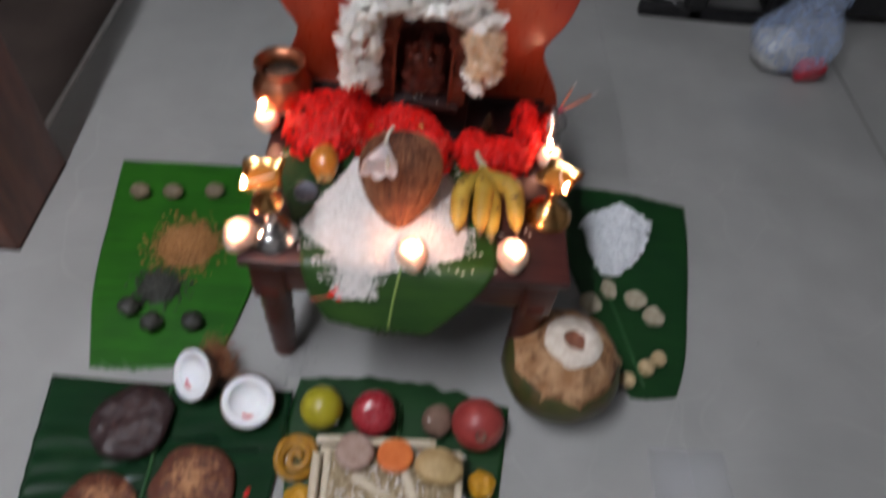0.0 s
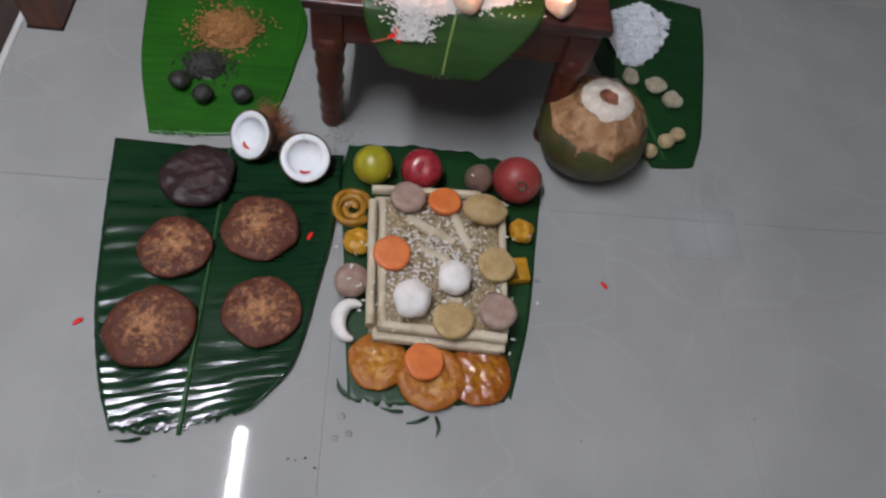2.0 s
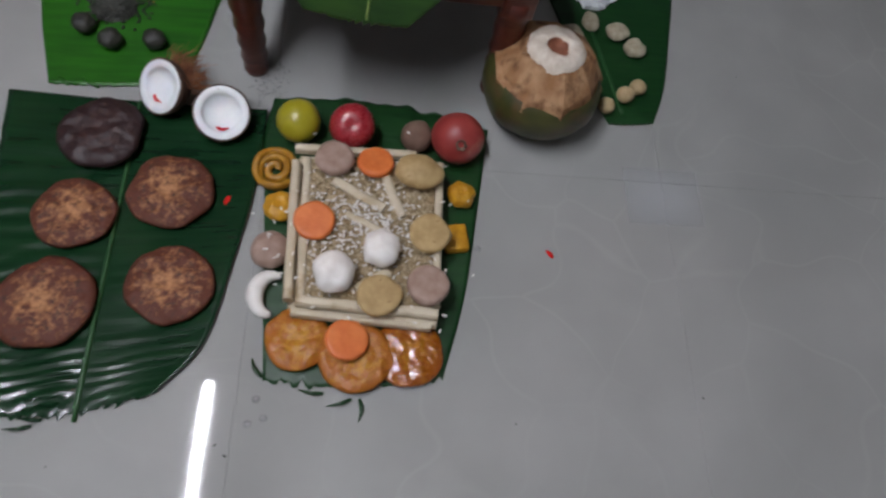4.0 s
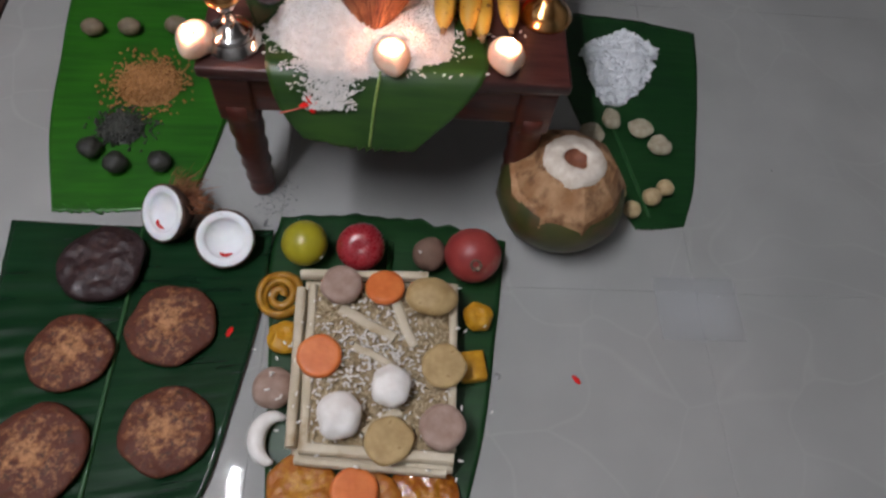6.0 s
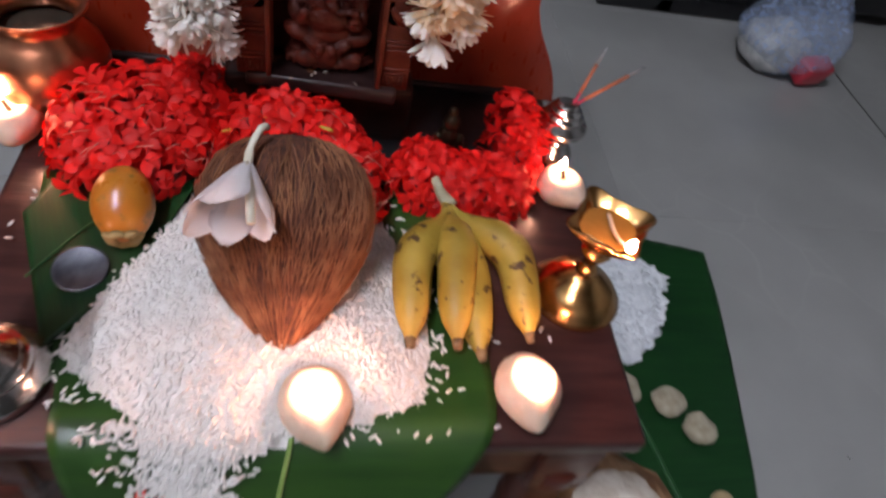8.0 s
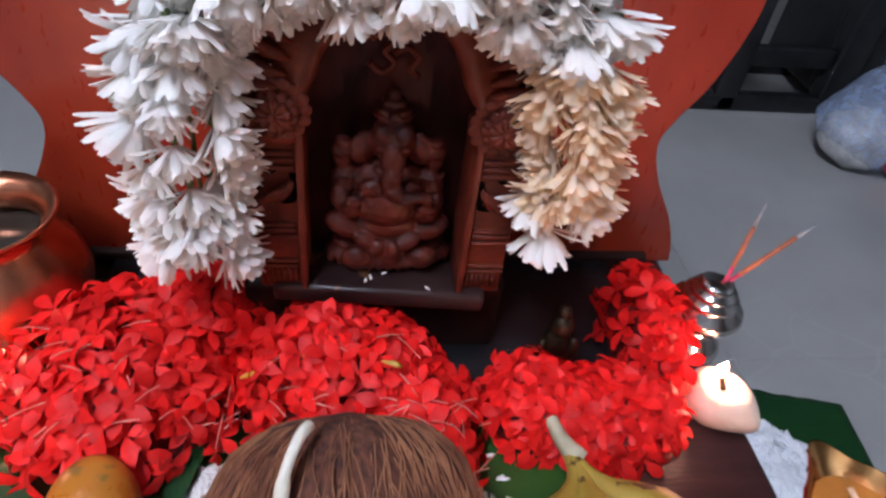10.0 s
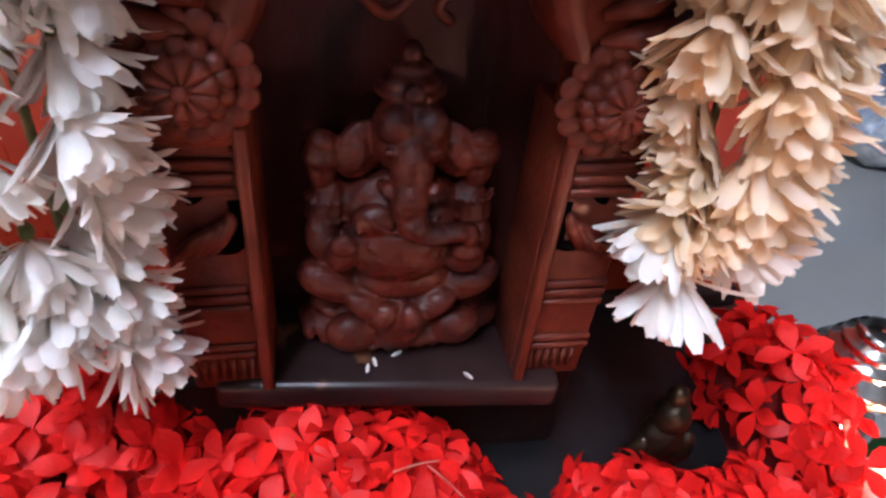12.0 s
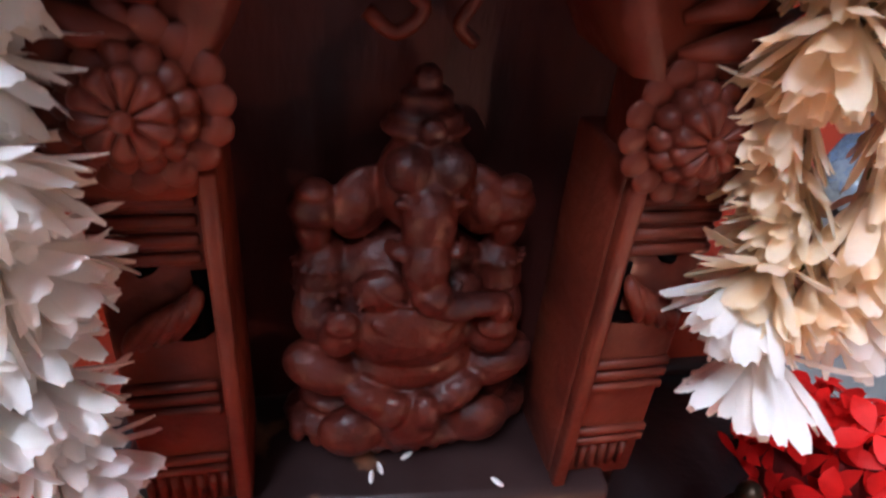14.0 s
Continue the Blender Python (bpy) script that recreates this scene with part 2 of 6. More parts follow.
BANANA_STEM = material("banana_stem", (0.34, 0.30, 0.18), (0.5, 0.46, 0.3), 80, 0.6)
LILY = material("lily_petal", (0.86, 0.86, 0.88), (0.91, 0.91, 0.93), 60, 0.45, 0.1, 120)
LILY_STEM = material("lily_stem", (0.60, 0.56, 0.44), (0.72, 0.68, 0.56), 60, 0.5)
ARECA = material("areca_fruit", (0.42, 0.135, 0.012), (0.55, 0.21, 0.024), 40, 0.3, 0.1, 80, coat=0.3, spots=((0.24, 0.13, 0.03), 90, 0.6, 0.7))
CAP = material("fruit_cap", (0.24, 0.17, 0.06), (0.42, 0.32, 0.14), 90, 0.7)
COIN = material("coin", (0.10, 0.105, 0.125), (0.16, 0.165, 0.19), 120, 0.42, 0.12, 300, metal=1.0)
LIME = material("lime_skin", (0.32, 0.28, 0.015), (0.44, 0.39, 0.025), 20, 0.35, 0.15, 220, coat=0.2, spots=((0.24, 0.17, 0.03), 45, 0.66, 0.74))
APPLE = material("apple_skin", (0.28, 0.014, 0.022), (0.40, 0.035, 0.045), 30, 0.28, 0.05, 120, coat=0.4, stretch=(3, 3, 0.6))
POMEGRANATE = material("pomegranate_skin", (0.27, 0.03, 0.028), (0.38, 0.062, 0.052), 25, 0.42, 0.2, 120, spots=((0.42, 0.20, 0.14), 30, 0.58, 0.75))
TUBER = material("brown_tuber", (0.15, 0.085, 0.06), (0.23, 0.14, 0.10), 40, 0.8, 0.6, 160)
SHEATH = material("banana_stem_strip", (0.50, 0.42, 0.29), (0.66, 0.58, 0.44), 25, 0.55, 0.4, 90, stretch=(1, 1, 1), spots=((0.36, 0.26, 0.14), 30, 0.58, 0.75))
GRAIN = material("paddy_grain", (0.34, 0.25, 0.13), (0.62, 0.51, 0.34), 260, 0.6, 0.5, 420)
CARROT = material("carrot_slice", (0.64, 0.15, 0.035), (0.74, 0.21, 0.055), 60, 0.45, 0.2, 160, sss=0.1)
YAM_MAUVE = material("yam_slice_mauve", (0.31, 0.20, 0.155), (0.41, 0.29, 0.235), 70, 0.6, 0.4, 180)
YAM_TAN = material("yam_slice_tan", (0.37, 0.245, 0.10), (0.48, 0.34, 0.155), 70, 0.6, 0.4, 180, spots=((0.28, 0.16, 0.06), 110, 0.66, 0.74))
WHITE_SLICE = material("white_slice", (0.78, 0.74, 0.69), (0.86, 0.83, 0.79), 70, 0.5, 0.25, 150)
MURUKKU = material("golden_spiral", (0.32, 0.14, 0.010), (0.46, 0.23, 0.02), 90, 0.4, 0.5, 220, coat=0.2)
YELLOW_SWEET = material("yellow_sweet", (0.46, 0.21, 0.008), (0.60, 0.31, 0.018), 90, 0.45, 0.6, 200)
SWEET_BROWN = fried_material("brown_fried_cake", (0.10, 0.024, 0.010), (0.46, 0.215, 0.088), 0.05, 0.68, glaze=0.0)
SWEET_DARK = fried_material("dark_fried_cake", (0.022, 0.008, 0.009), (0.055, 0.018, 0.015), 0.05)
SWEET_GOLD = fried_material("golden_fried_cake", (0.38, 0.115, 0.008), (0.52, 0.25, 0.016), 0.045, 0.5, (0.30, 0.09, 0.012), 0.1)
SWEET_SYRUP = fried_material("syrupy_fried_cake", (0.32, 0.085, 0.008), (0.48, 0.20, 0.014), 0.045, 0.25, (0.26, 0.07, 0.012), 0.8)
SEED_TAN = material("tan_seed", (0.30, 0.125, 0.035), (0.48, 0.235, 0.08), 160, 0.6, 0.4, 300)
SEED_BLACK = material("black_seed", (0.02, 0.022, 0.018), (0.06, 0.06, 0.05), 160, 0.5, 0.5, 300)
NUT = material("nut", (0.15, 0.115, 0.07), (0.26, 0.205, 0.13), 60, 0.6, 0.5, 180)
BLACK_BALL = material("black_ball", (0.014, 0.015, 0.012), (0.045, 0.045, 0.035), 90, 0.5, 0.8, 200)
DRY_SLICE = material("dry_root_slice", (0.32, 0.27, 0.18), (0.47, 0.42, 0.31), 80, 0.7, 0.6, 180)
TAN_BALL = material("tan_ball", (0.42, 0.30, 0.15), (0.54, 0.42, 0.24), 80, 0.6, 0.4, 180)
SALT = material("white_flake", (0.70, 0.73, 0.76), (0.82, 0.84, 0.86), 90, 0.45, 0.4, 260)
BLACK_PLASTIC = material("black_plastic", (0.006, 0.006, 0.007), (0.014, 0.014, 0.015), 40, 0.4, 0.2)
ASH = material("ash", (0.2, 0.2, 0.2), (0.34, 0.34, 0.34), 200, 0.9, 0.6, 300)
INCENSE = material("incense_stick", (0.34, 0.10, 0.05), (0.5, 0.16, 0.07), 200, 0.8)
PINK_STICK = material("pink_stick", (0.65, 0.03, 0.08), (0.75, 0.06, 0.12), 200, 0.6)
TUBE_M = glow("tube_glow", (0.905, 0.915, 1.0), TUBE)
WHITE_METAL = material("white_metal", (0.72, 0.72, 0.72), (0.8, 0.8, 0.8), 20, 0.4)
BAG_FILL = material("bag_contents", (0.36, 0.37, 0.36), (0.62, 0.62, 0.60), 40, 0.25, 0.9, 70)
RED_PACK = material("red_packet", (0.5, 0.02, 0.04), (0.6, 0.04, 0.07), 30, 0.35)


def film_plastic(name):
    """Thin, milky carrier-bag film."""
    m = bpy.data.materials.new(name)
    m.use_nodes = True
    n, l = m.node_tree.nodes, m.node_tree.links
    out, b = n["Material Output"], n["Principled BSDF"]
    b.inputs["Base Color"].default_value = (0.50, 0.62, 0.86, 1)
    b.inputs["Roughness"].default_value = 0.22
    ns, bp = n.new("ShaderNodeTexNoise"), n.new("ShaderNodeBump")
    ns.inputs["Scale"].default_value = 16
    bp.inputs["Strength"].default_value, bp.inputs["Distance"].default_value = 0.18, 0.004
    l.new(ns.outputs[0], bp.inputs["Height"])
    l.new(bp.outputs[0], b.inputs["Normal"])
    tr, mx = n.new("ShaderNodeBsdfTransparent"), n.new("ShaderNodeMixShader")
    mr = n.new("ShaderNodeMapRange")
    mr.inputs[1].default_value, mr.inputs[2].default_value = 0.3, 0.7
    mr.inputs[3].default_value, mr.inputs[4].default_value = 0.22, 0.42
    l.new(ns.outputs[0], mr.inputs[0])
    l.new(mr.outputs[0], mx.inputs[0])
    l.new(tr.outputs[0], mx.inputs[1])
    l.new(b.outputs[0], mx.inputs[2])
    l.new(mx.outputs[0], out.inputs[0])
    return m


BAG = film_plastic("bag_film")


def let_light_through(m, colour, share):
    """Thin petals pass part of the light on to their other side."""
    n, l = m.node_tree.nodes, m.node_tree.links
    tr, mx = n.new("ShaderNodeBsdfTranslucent"), n.new("ShaderNodeMixShader")
    tr.inputs[0].default_value = (*colour, 1)
    mx.inputs[0].default_value = share
    l.new(n["Principled BSDF"].outputs[0], mx.inputs[1])
    l.new(tr.outputs[0], mx.inputs[2])
    l.new(mx.outputs[0], n["Material Output"].inputs[0])


let_light_through(PETAL_WHITE, (0.95, 0.95, 0.94), 0.34)
let_light_through(PETAL_FLAMELIT, (0.93, 0.82, 0.62), 0.4)
let_light_through(PETAL_RED, (0.9, 0.02, 0.012), 0.16)
let_light_through(LILY, (0.90, 0.90, 0.92), 0.18)

# ---- building helpers ----
R = random.Random(7)


def mesh_of(name, bm, mat, smooth=True):
    me = bpy.data.meshes.new(name)
    bm.normal_update()
    bm.to_mesh(me)
    bm.free()
    me.materials.append(mat)
    if smooth:
        me.polygons.foreach_set("use_smooth", [True] * len(me.polygons))
    return me


def part(name, bm, mat, parent=None, label="", smooth=True, m=None):
    ob = new(name, mesh_of(name, bm, mat, smooth))
    if m is not None:
        ob.matrix_basis = m
    if parent is not None:
        ob.parent = parent
    if label:
        ob["label"] = label
    return ob


def piece(name, me, parent, m):
    ob = new(name, me)
    ob.parent = parent
    ob.matrix_basis = m
    return ob


def thing(name, x, y, z, label, category, group="", kind="", rz=0.0):
    ob = new(name)
    ob.empty_display_size = 0.02
    ob.matrix_basis = pose(x, y, z, 0, 0, rz)
    return tagged(ob, label, category, group, kind)


def box(x0, x1, y0, y1, z0, z1, bevel=0.0, seg=2):
    bm = bmesh.new()
    bmesh.ops.create_cube(bm, size=1)
    for v in bm.verts:
        v.co = Vector(((x0 + x1) / 2 + v.co.x * (x1 - x0), (y0 + y1) / 2 + v.co.y * (y1 - y0), (z0 + z1) / 2 + v.co.z * (z1 - z0)))
    if bevel:
        bmesh.ops.bevel(bm, geom=bm.edges[:], offset=bevel, segments=seg, affect="EDGES", profile=0.5)
    return bm


def lathe(profile, seg=32, wobble=0.0, freq=30.0, seed=0.0):
    """Turns (radius, height) pairs round z; closed where the radius is 0."""
    bm = bmesh.new()
    rings = []
    for r, z in profile:
        if r <= 1e-6:
            rings.append([bm.verts.new((0, 0, z))])
        else:
            rings.append([bm.verts.new((r * math.cos(2 * math.pi * i / seg), r * math.sin(2 * math.pi * i / seg), z)) for i in range(seg)])
    for a, b in zip(rings, rings[1:]):
        for i in range(seg):
            j = (i + 1) % seg
            q = [a[i % len(a)], a[j % len(a)], b[j % len(b)], b[i % len(b)]]
            q = list(dict.fromkeys(q))
            if len(q) > 2:
                bm.faces.new(q)
    if wobble:
        roughen(bm, wobble, freq, seed)
    bmesh.ops.recalc_face_normals(bm, faces=bm.faces[:])
    return bm


def roughen(bm, amount, freq, seed=0.0):
    bm.normal_update()
    for v in bm.verts:
        v.co += v.normal * amount * noise.noise(v.co * freq + Vector((seed, seed * 1.7, 3.1)))


def blob(rx, ry, rz, sub=3, amount=0.0, freq=30.0, seed=0.0, flat=None):
    bm = bmesh.new()
    bmesh.ops.create_icosphere(bm, subdivisions=sub, radius=1)
    for v in bm.verts:
        v.co = Vector((v.co.x * rx, v.co.y * ry, v.co.z * rz))
    if amount:
        roughen(bm, amount, freq, seed)
    if flat is not None:
        for v in bm.verts:
            v.co.z = max(v.co.z, flat)
    return bm


def disc(r, h, wobble=0.0, seed=0.0, seg=36, round_edge=0.35, amount=0.0, freq=60.0):
    """A slice: rounded edge, slightly uneven outline."""
    e = h * round_edge
    prof = [(0, 0), (r * 0.5, 0), (r - e, 0), (r - e * 0.3, e * 0.3), (r, h * 0.5), (r - e * 0.3, h - e * 0.3), (r - e, h), (r * 0.75, h), (r * 0.5, h), (r * 0.25, h), (0, h)]
    bm = lathe(prof, seg)
    for v in bm.verts:
        a = math.atan2(v.co.y, v.co.x)
        k = 1 + wobble * noise.noise(Vector((math.cos(a) * 1.6, math.sin(a) * 1.6, seed)))
        v.co.x *= k
        v.co.y *= k
    if amount:
        roughen(bm, amount, freq, seed)
    return bm


def tube(points, radii, seg=10, cap=True):
    """A round bar along points, with a radius at each."""
    bm = bmesh.new()
    pts = [Vector(p) for p in points]
    if isinstance(radii, (int, float)):
        radii = [radii] * len(pts)
    rings = []
    side = None
    for i, p in enumerate(pts):
        d = (pts[min(i + 1, len(pts) - 1)] - pts[max(i - 1, 0)]).normalized()
        if side is None:
            side = d.orthogonal().normalized()
        side = (side - d * side.dot(d)).normalized()
        up = d.cross(side)
        rings.append([bm.verts.new(p + (side * math.cos(2 * math.pi * k / seg) + up * math.sin(2 * math.pi * k / seg)) * radii[i]) for k in range(seg)])
    for a, b in zip(rings, rings[1:]):
        for k in range(seg):
            bm.faces.new((a[k], a[(k + 1) % seg], b[(k + 1) % seg], b[k]))
    if cap:
        bm.faces.new(rings[0])
        bm.faces.new(rings[-1])
    bmesh.ops.recalc_face_normals(bm, faces=bm.faces[:])
    return bm


def spline(points, n):
    """n points on a smooth curve through the given ones."""
    p = [Vector(q) for q in points]
    p = [p[0] * 2 - p[1]] + p + [p[-1] * 2 - p[-2]]
    out = []
    for i in range(n):
        u = i / (n - 1) * (len(p) - 3)
        k = min(int(u), len(p) - 4)
        f = u - k
        a, b, c, d = p[k:k + 4]
        out.append(0.5 * (2 * b + (c - a) * f + (2 * a - 5 * b + 4 * c - d) * f * f + (3 * b - a - 3 * c + d) * f ** 3))
    return out


def blade(lefts, rights, nu=44, nv=70, thick=0.0008, wave=0.003, freq=12.0, seed=0.0, torn_end=0.0, torn_start=0.0, rib=0.5, rib_drop=0.0, ripple=0.0, rise=0.0):
    """A cut piece of leaf between two long edges (lists of 3D points), with waves, a torn end and a fold along its rib."""
    a, b = spline(lefts, nv), spline(rights, nv)
    bm = bmesh.new()
    uvl = bm.loops.layers.uv.new("UVMap")
    grid = []
    for j in range(nv):
        row = []
        s = j / (nv - 1)
        for i in range(nu):
            t = i / (nu - 1)
            co = a[j].lerp(b[j], t)
            along = (a[min(j + 1, nv - 1)].lerp(b[min(j + 1, nv - 1)], t) - a[max(j - 1, 0)].lerp(b[max(j - 1, 0)], t)).normalized()
            if torn_end and s > 0.9:
                k = (s - 0.9) / 0.1
                co += along * torn_end * k * (noise.noise(Vector((t * 26, seed, 1))) + 0.8 * math.sin(math.pi * t))
            if torn_start and s < 0.1:
                co -= along * torn_start * (1 - s / 0.1) * (0.4 * noise.noise(Vector((t * 14, seed, 2))) + math.sin(math.pi * t))
            w = noise.noise(co * freq + Vector((0, 0, seed))) + 0.22 * noise.noise(Vector((t * 1.5, s * 40, seed + 5)))
            edge = abs(t - rib) / max(rib, 1 - rib)
            co = co + Vector((0, 0, wave * (w + 1.0) + rise * edge ** 3 - rib_drop * max(0, 1 - edge * 4)))
            if ripple:
                co.z += ripple * (0.5 + 0.5 * math.sin(s * 120 + 9 * t + 5 * noise.noise(Vector((t * 3, s * 5, seed))))) * (0.5 + noise.noise(Vector((t * 4, s * 9, seed + 3)))) * (1 if t < rib else 0.22) * min(1, edge * 5)
            row.append(bm.verts.new(co))
        grid.append(row)
    for j in range(nv - 1):
        for i in range(nu - 1):
            f = bm.faces.new((grid[j][i], grid[j + 1][i], grid[j + 1][i + 1], grid[j][i + 1]))
            for lp, (jj, ii) in zip(f.loops, ((j, i), (j + 1, i), (j + 1, i + 1), (j, i + 1))):
                lp[uvl].uv = (ii / (nu - 1), jj / (nv - 1))
    bm.normal_update()
    if sum(f.normal.z for f in bm.faces) < 0:
        bmesh.ops.reverse_faces(bm, faces=bm.faces[:])
    bmesh.ops.solidify(bm, geom=bm.faces[:], thickness=thick)
    return bm


def scatter_mesh(shape, places):
    """Joins many small copies of one shape (verts, faces) into one mesh; places are 4x4 matrices."""
    vs, fs = shape
    v = np.array([(*c, 1.0) for c in vs])
    allv, allf = [], []
    for k, m in enumerate(places):
        allv.append((v @ np.array(m).T)[:, :3])
        allf += [tuple(i + k * len(vs) for i in f) for f in fs]
    me = bpy.data.meshes.new("scatter")
    me.from_pydata(np.concatenate(allv).tolist(), [], allf)
    me.update()
    return me


def stuff(name, shape, places, mat, parent=None, label="", smooth=True):
    me = scatter_mesh(shape, places)
    me.name = name
    me.materials.append(mat)
    if smooth:
        me.polygons.foreach_set("use_smooth", [True] * len(me.polygons))
    ob = new(name, me)
    ob["kind"] = "stuff"
    if parent is not None:
        ob.parent = parent
    if label:
        ob["label"] = label
    return ob


def seed_shape(l, r, seg=5):
    vs = [(-l / 2, 0, 0)]
    for x, k in ((-l * 0.3, 0.8), (l * 0.25, 1.0)):
        vs += [(x, r * k * math.cos(2 * math.pi * i / seg), r * k * math.sin(2 * math.pi * i / seg)) for i in range(seg)]
    vs.append((l / 2, 0, 0))
    fs = []
    for i in range(seg):
        j = (i + 1) % seg
        fs += [(0, 1 + j, 1 + i), (1 + i, 1 + j, 1 + seg + j, 1 + seg + i), (1 + seg + i, 1 + seg + j, 1 + 2 * seg)]
    return vs, fs


def turn(x, y, z, rx, ry, rz, s=1.0):
    return pose(x, y, z, rx, ry, rz) @ Matrix.Diagonal((s, s, s, 1))


def inside(x, y, poly):
    hit = False
    for (x0, y0), (x1, y1) in zip(poly, poly[1:] + poly[:1]):
        if (y0 > y) != (y1 > y) and x < (x1 - x0) * (y - y0) / (y1 - y0) + x0:
            hit = not hit
    return hit


def edge_distance(x, y, poly):
    best = 9.0
    for (x0, y0), (x1, y1) in zip(poly, poly[1:] + poly[:1]):
        dx, dy = x1 - x0, y1 - y0
        t = max(0, min(1, ((x - x0) * dx + (y - y0) * dy) / (dx * dx + dy * dy)))
        best = min(best, math.hypot(x - x0 - t * dx, y - y0 - t * dy))
    return best

# ---- room ----
TOP = 0.275
part("subfloor", box(-0.735, 2.6, -2.6, 2.6, -0.14, -0.0012), GROUT)
tagged(bpy.data.objects["subfloor"], "grey cement bed under the polished floor tiles", "floor", kind="structure")
part("lower_floor", box(-2.6, -0.737, -2.6, 2.6, -0.2, -0.10), BROWN_FLOOR)
tagged(bpy.data.objects["lower_floor"], "dull brown floor a step below the tiles", "floor", kind="structure")
part("trim", box(-0.743, -0.7305, -2.6, 2.6, -0.10, 0.003, 0.004, 3), WHITE_EDGE)
tagged(bpy.data.objects["trim"], "white rounded edge strip of the tiled floor", "edge strip", kind="structure")
# Unseen walls and ceiling, added to close the room and bounce the tube's light.
for wname, wbox in (("wall_west", (-2.72, -2.6, -2.6, 2.6, -0.2, 2.85)), ("wall_east", (2.6, 2.72, -2.6, 2.6, -0.2, 2.85)),
                    ("wall_north", (-2.72, 2.72, 2.6, 2.72, -0.2, 2.85)), ("wall_south", (-2.72, 2.72, -2.32, -2.2, -0.2, 2.85)),
                    ("ceiling", (-2.72, 2.72, -2.72, 2.72, 2.85, 2.95))):
    part(wname, box(*wbox), WALL)
    tagged(bpy.data.objects[wname], "unseen plain off-white painted " + wname.split("_")[0] + " of the room", wname.split("_")[0], kind="structure")

# the one lamp of the room: a fluorescent batten under the ceiling
lamp = thing("tube_light", -0.63, -0.42, 2.10, "white fluorescent tube light on a hanging batten, switched on", "lamp")
part("batten", box(-0.025, 0.025, -0.79, 0.49, 0.05, 0.15, 0.006), WHITE_METAL, lamp)
part("glass_tube", tube([(0, -0.75, 0), (0, 0.45, 0)], 0.013, 16), TUBE_M, lamp, "glowing white glass tube")
for yy in (-0.6, 0.3):
    part("hanger", tube([(0, yy, 0.15), (0, yy, 0.75)], 0.006, 8), WHITE_METAL, lamp)
for yy in (-0.77, 0.47):
    part("tube_holder", box(-0.018, 0.018, yy - 0.018, yy + 0.018, -0.02, 0.052, 0.004), WHITE_METAL, lamp)

# wooden post at the floor's edge
post = thing("wooden_post", -0.688, 0.285, 0, "red-brown varnished square wooden post at the floor's edge", "post")
part("shaft", box(-0.03, 0.028, -0.105, 0.105, 0.0, 1.3, 0.004), WOOD_POST, post)
part("foot_plate", box(-0.031, 0.029, -0.106, 0.106, 0.0, 0.006, 0.001), WOOD_DARK, post)

# ---- low stool ----
stool = thing("low_stool", 0, 0, 0, "low red-brown wooden altar stool with turned legs", "stool")
part("top", box(-0.213, 0.215, -0.004, 0.415, 0.259, TOP, 0.004, 3), WOOD_TOP, stool, "dark worn plank top")
part("moulding", box(-0.205, 0.207, 0.004, 0.407, 0.248, 0.259, 0.004, 2), WOOD_RED, stool)
part("apron", box(-0.165, 0.167, 0.012, 0.032, 0.19, 0.248, 0.003), WOOD_RED, stool)
part("apron", box(-0.165, 0.167, 0.38, 0.40, 0.19, 0.248, 0.003), WOOD_RED, stool)
part("apron", box(-0.20, -0.182, 0.045, 0.37, 0.19, 0.248, 0.003), WOOD_RED, stool)
part("apron", box(0.184, 0.202, 0.045, 0.37, 0.19, 0.248, 0.003), WOOD_RED, stool)
LEG = mesh_of("leg", lathe([(0, 0), (0.016, 0), (0.0185, 0.006), (0.0185, 0.014), (0.0165, 0.02), (0.02, 0.035), (0.017, 0.05), (0.021, 0.066), (0.018, 0.082),
                            (0.022, 0.1), (0.019, 0.118), (0.023, 0.14), (0.021, 0.155), (0.026, 0.175), (0.026, 0.2), (0, 0.2)], 28), WOOD_RED)
BLOCK = mesh_of("leg_block", box(-0.023, 0.023, -0.023, 0.023, 0.175, 0.248, 0.004), WOOD_RED)
for lx in (-0.182, 0.184):
    for ly in (0.030, 0.382):
        leg = piece("leg", LEG, stool, pose(lx, ly, 0))
        piece("leg_block", BLOCK, leg, pose(0, 0, 0))

# ---- painted back board with a waved outline ----
outline = [(0.222, 0.0), (0.219, 0.015), (0.209, 0.04), (0.19, 0.073), (0.181, 0.1), (0.187, 0.118), (0.2, 0.14), (0.21, 0.17), (0.213, 0.2), (0.2, 0.24), (0.17, 0.275), (0.12, 0.3), (0.06, 0.315), (0, 0.322)]
right = [v for v in spline([(x, 0, z) for x, z in outline], 60)]
left = [Vector((-v.x * 1.02, 0, v.z)) for v in right[-2::-1]]
bm = bmesh.new()
loop = [bm.verts.new(v) for v in right + left]
face = bm.faces.new(loop)
ext = bmesh.ops.extrude_face_region(bm, geom=[face])
for v in ext["geom"]:
    if isinstance(v, bmesh.types.BMVert):
        v.co.y += 0.016
bmesh.ops.recalc_face_normals(bm, faces=bm.faces[:])
bmesh.ops.bevel(bm, geom=[e for e in bm.edges if abs(e.verts[0].co.y - e.verts[1].co.y) < 1e-6], offset=0.003, segments=2, affect="EDGES")
board = thing("back_board", 0, 0.345, TOP, "glossy orange-red painted wooden backboard with a waved outline", "backboard")
part("panel", bm, WOOD_BOARD, board, smooth=False)
part("foot_rail", box(-0.2, 0.2, -0.006, 0.03, 0.0, 0.012, 0.003), WOOD_DARK, board)

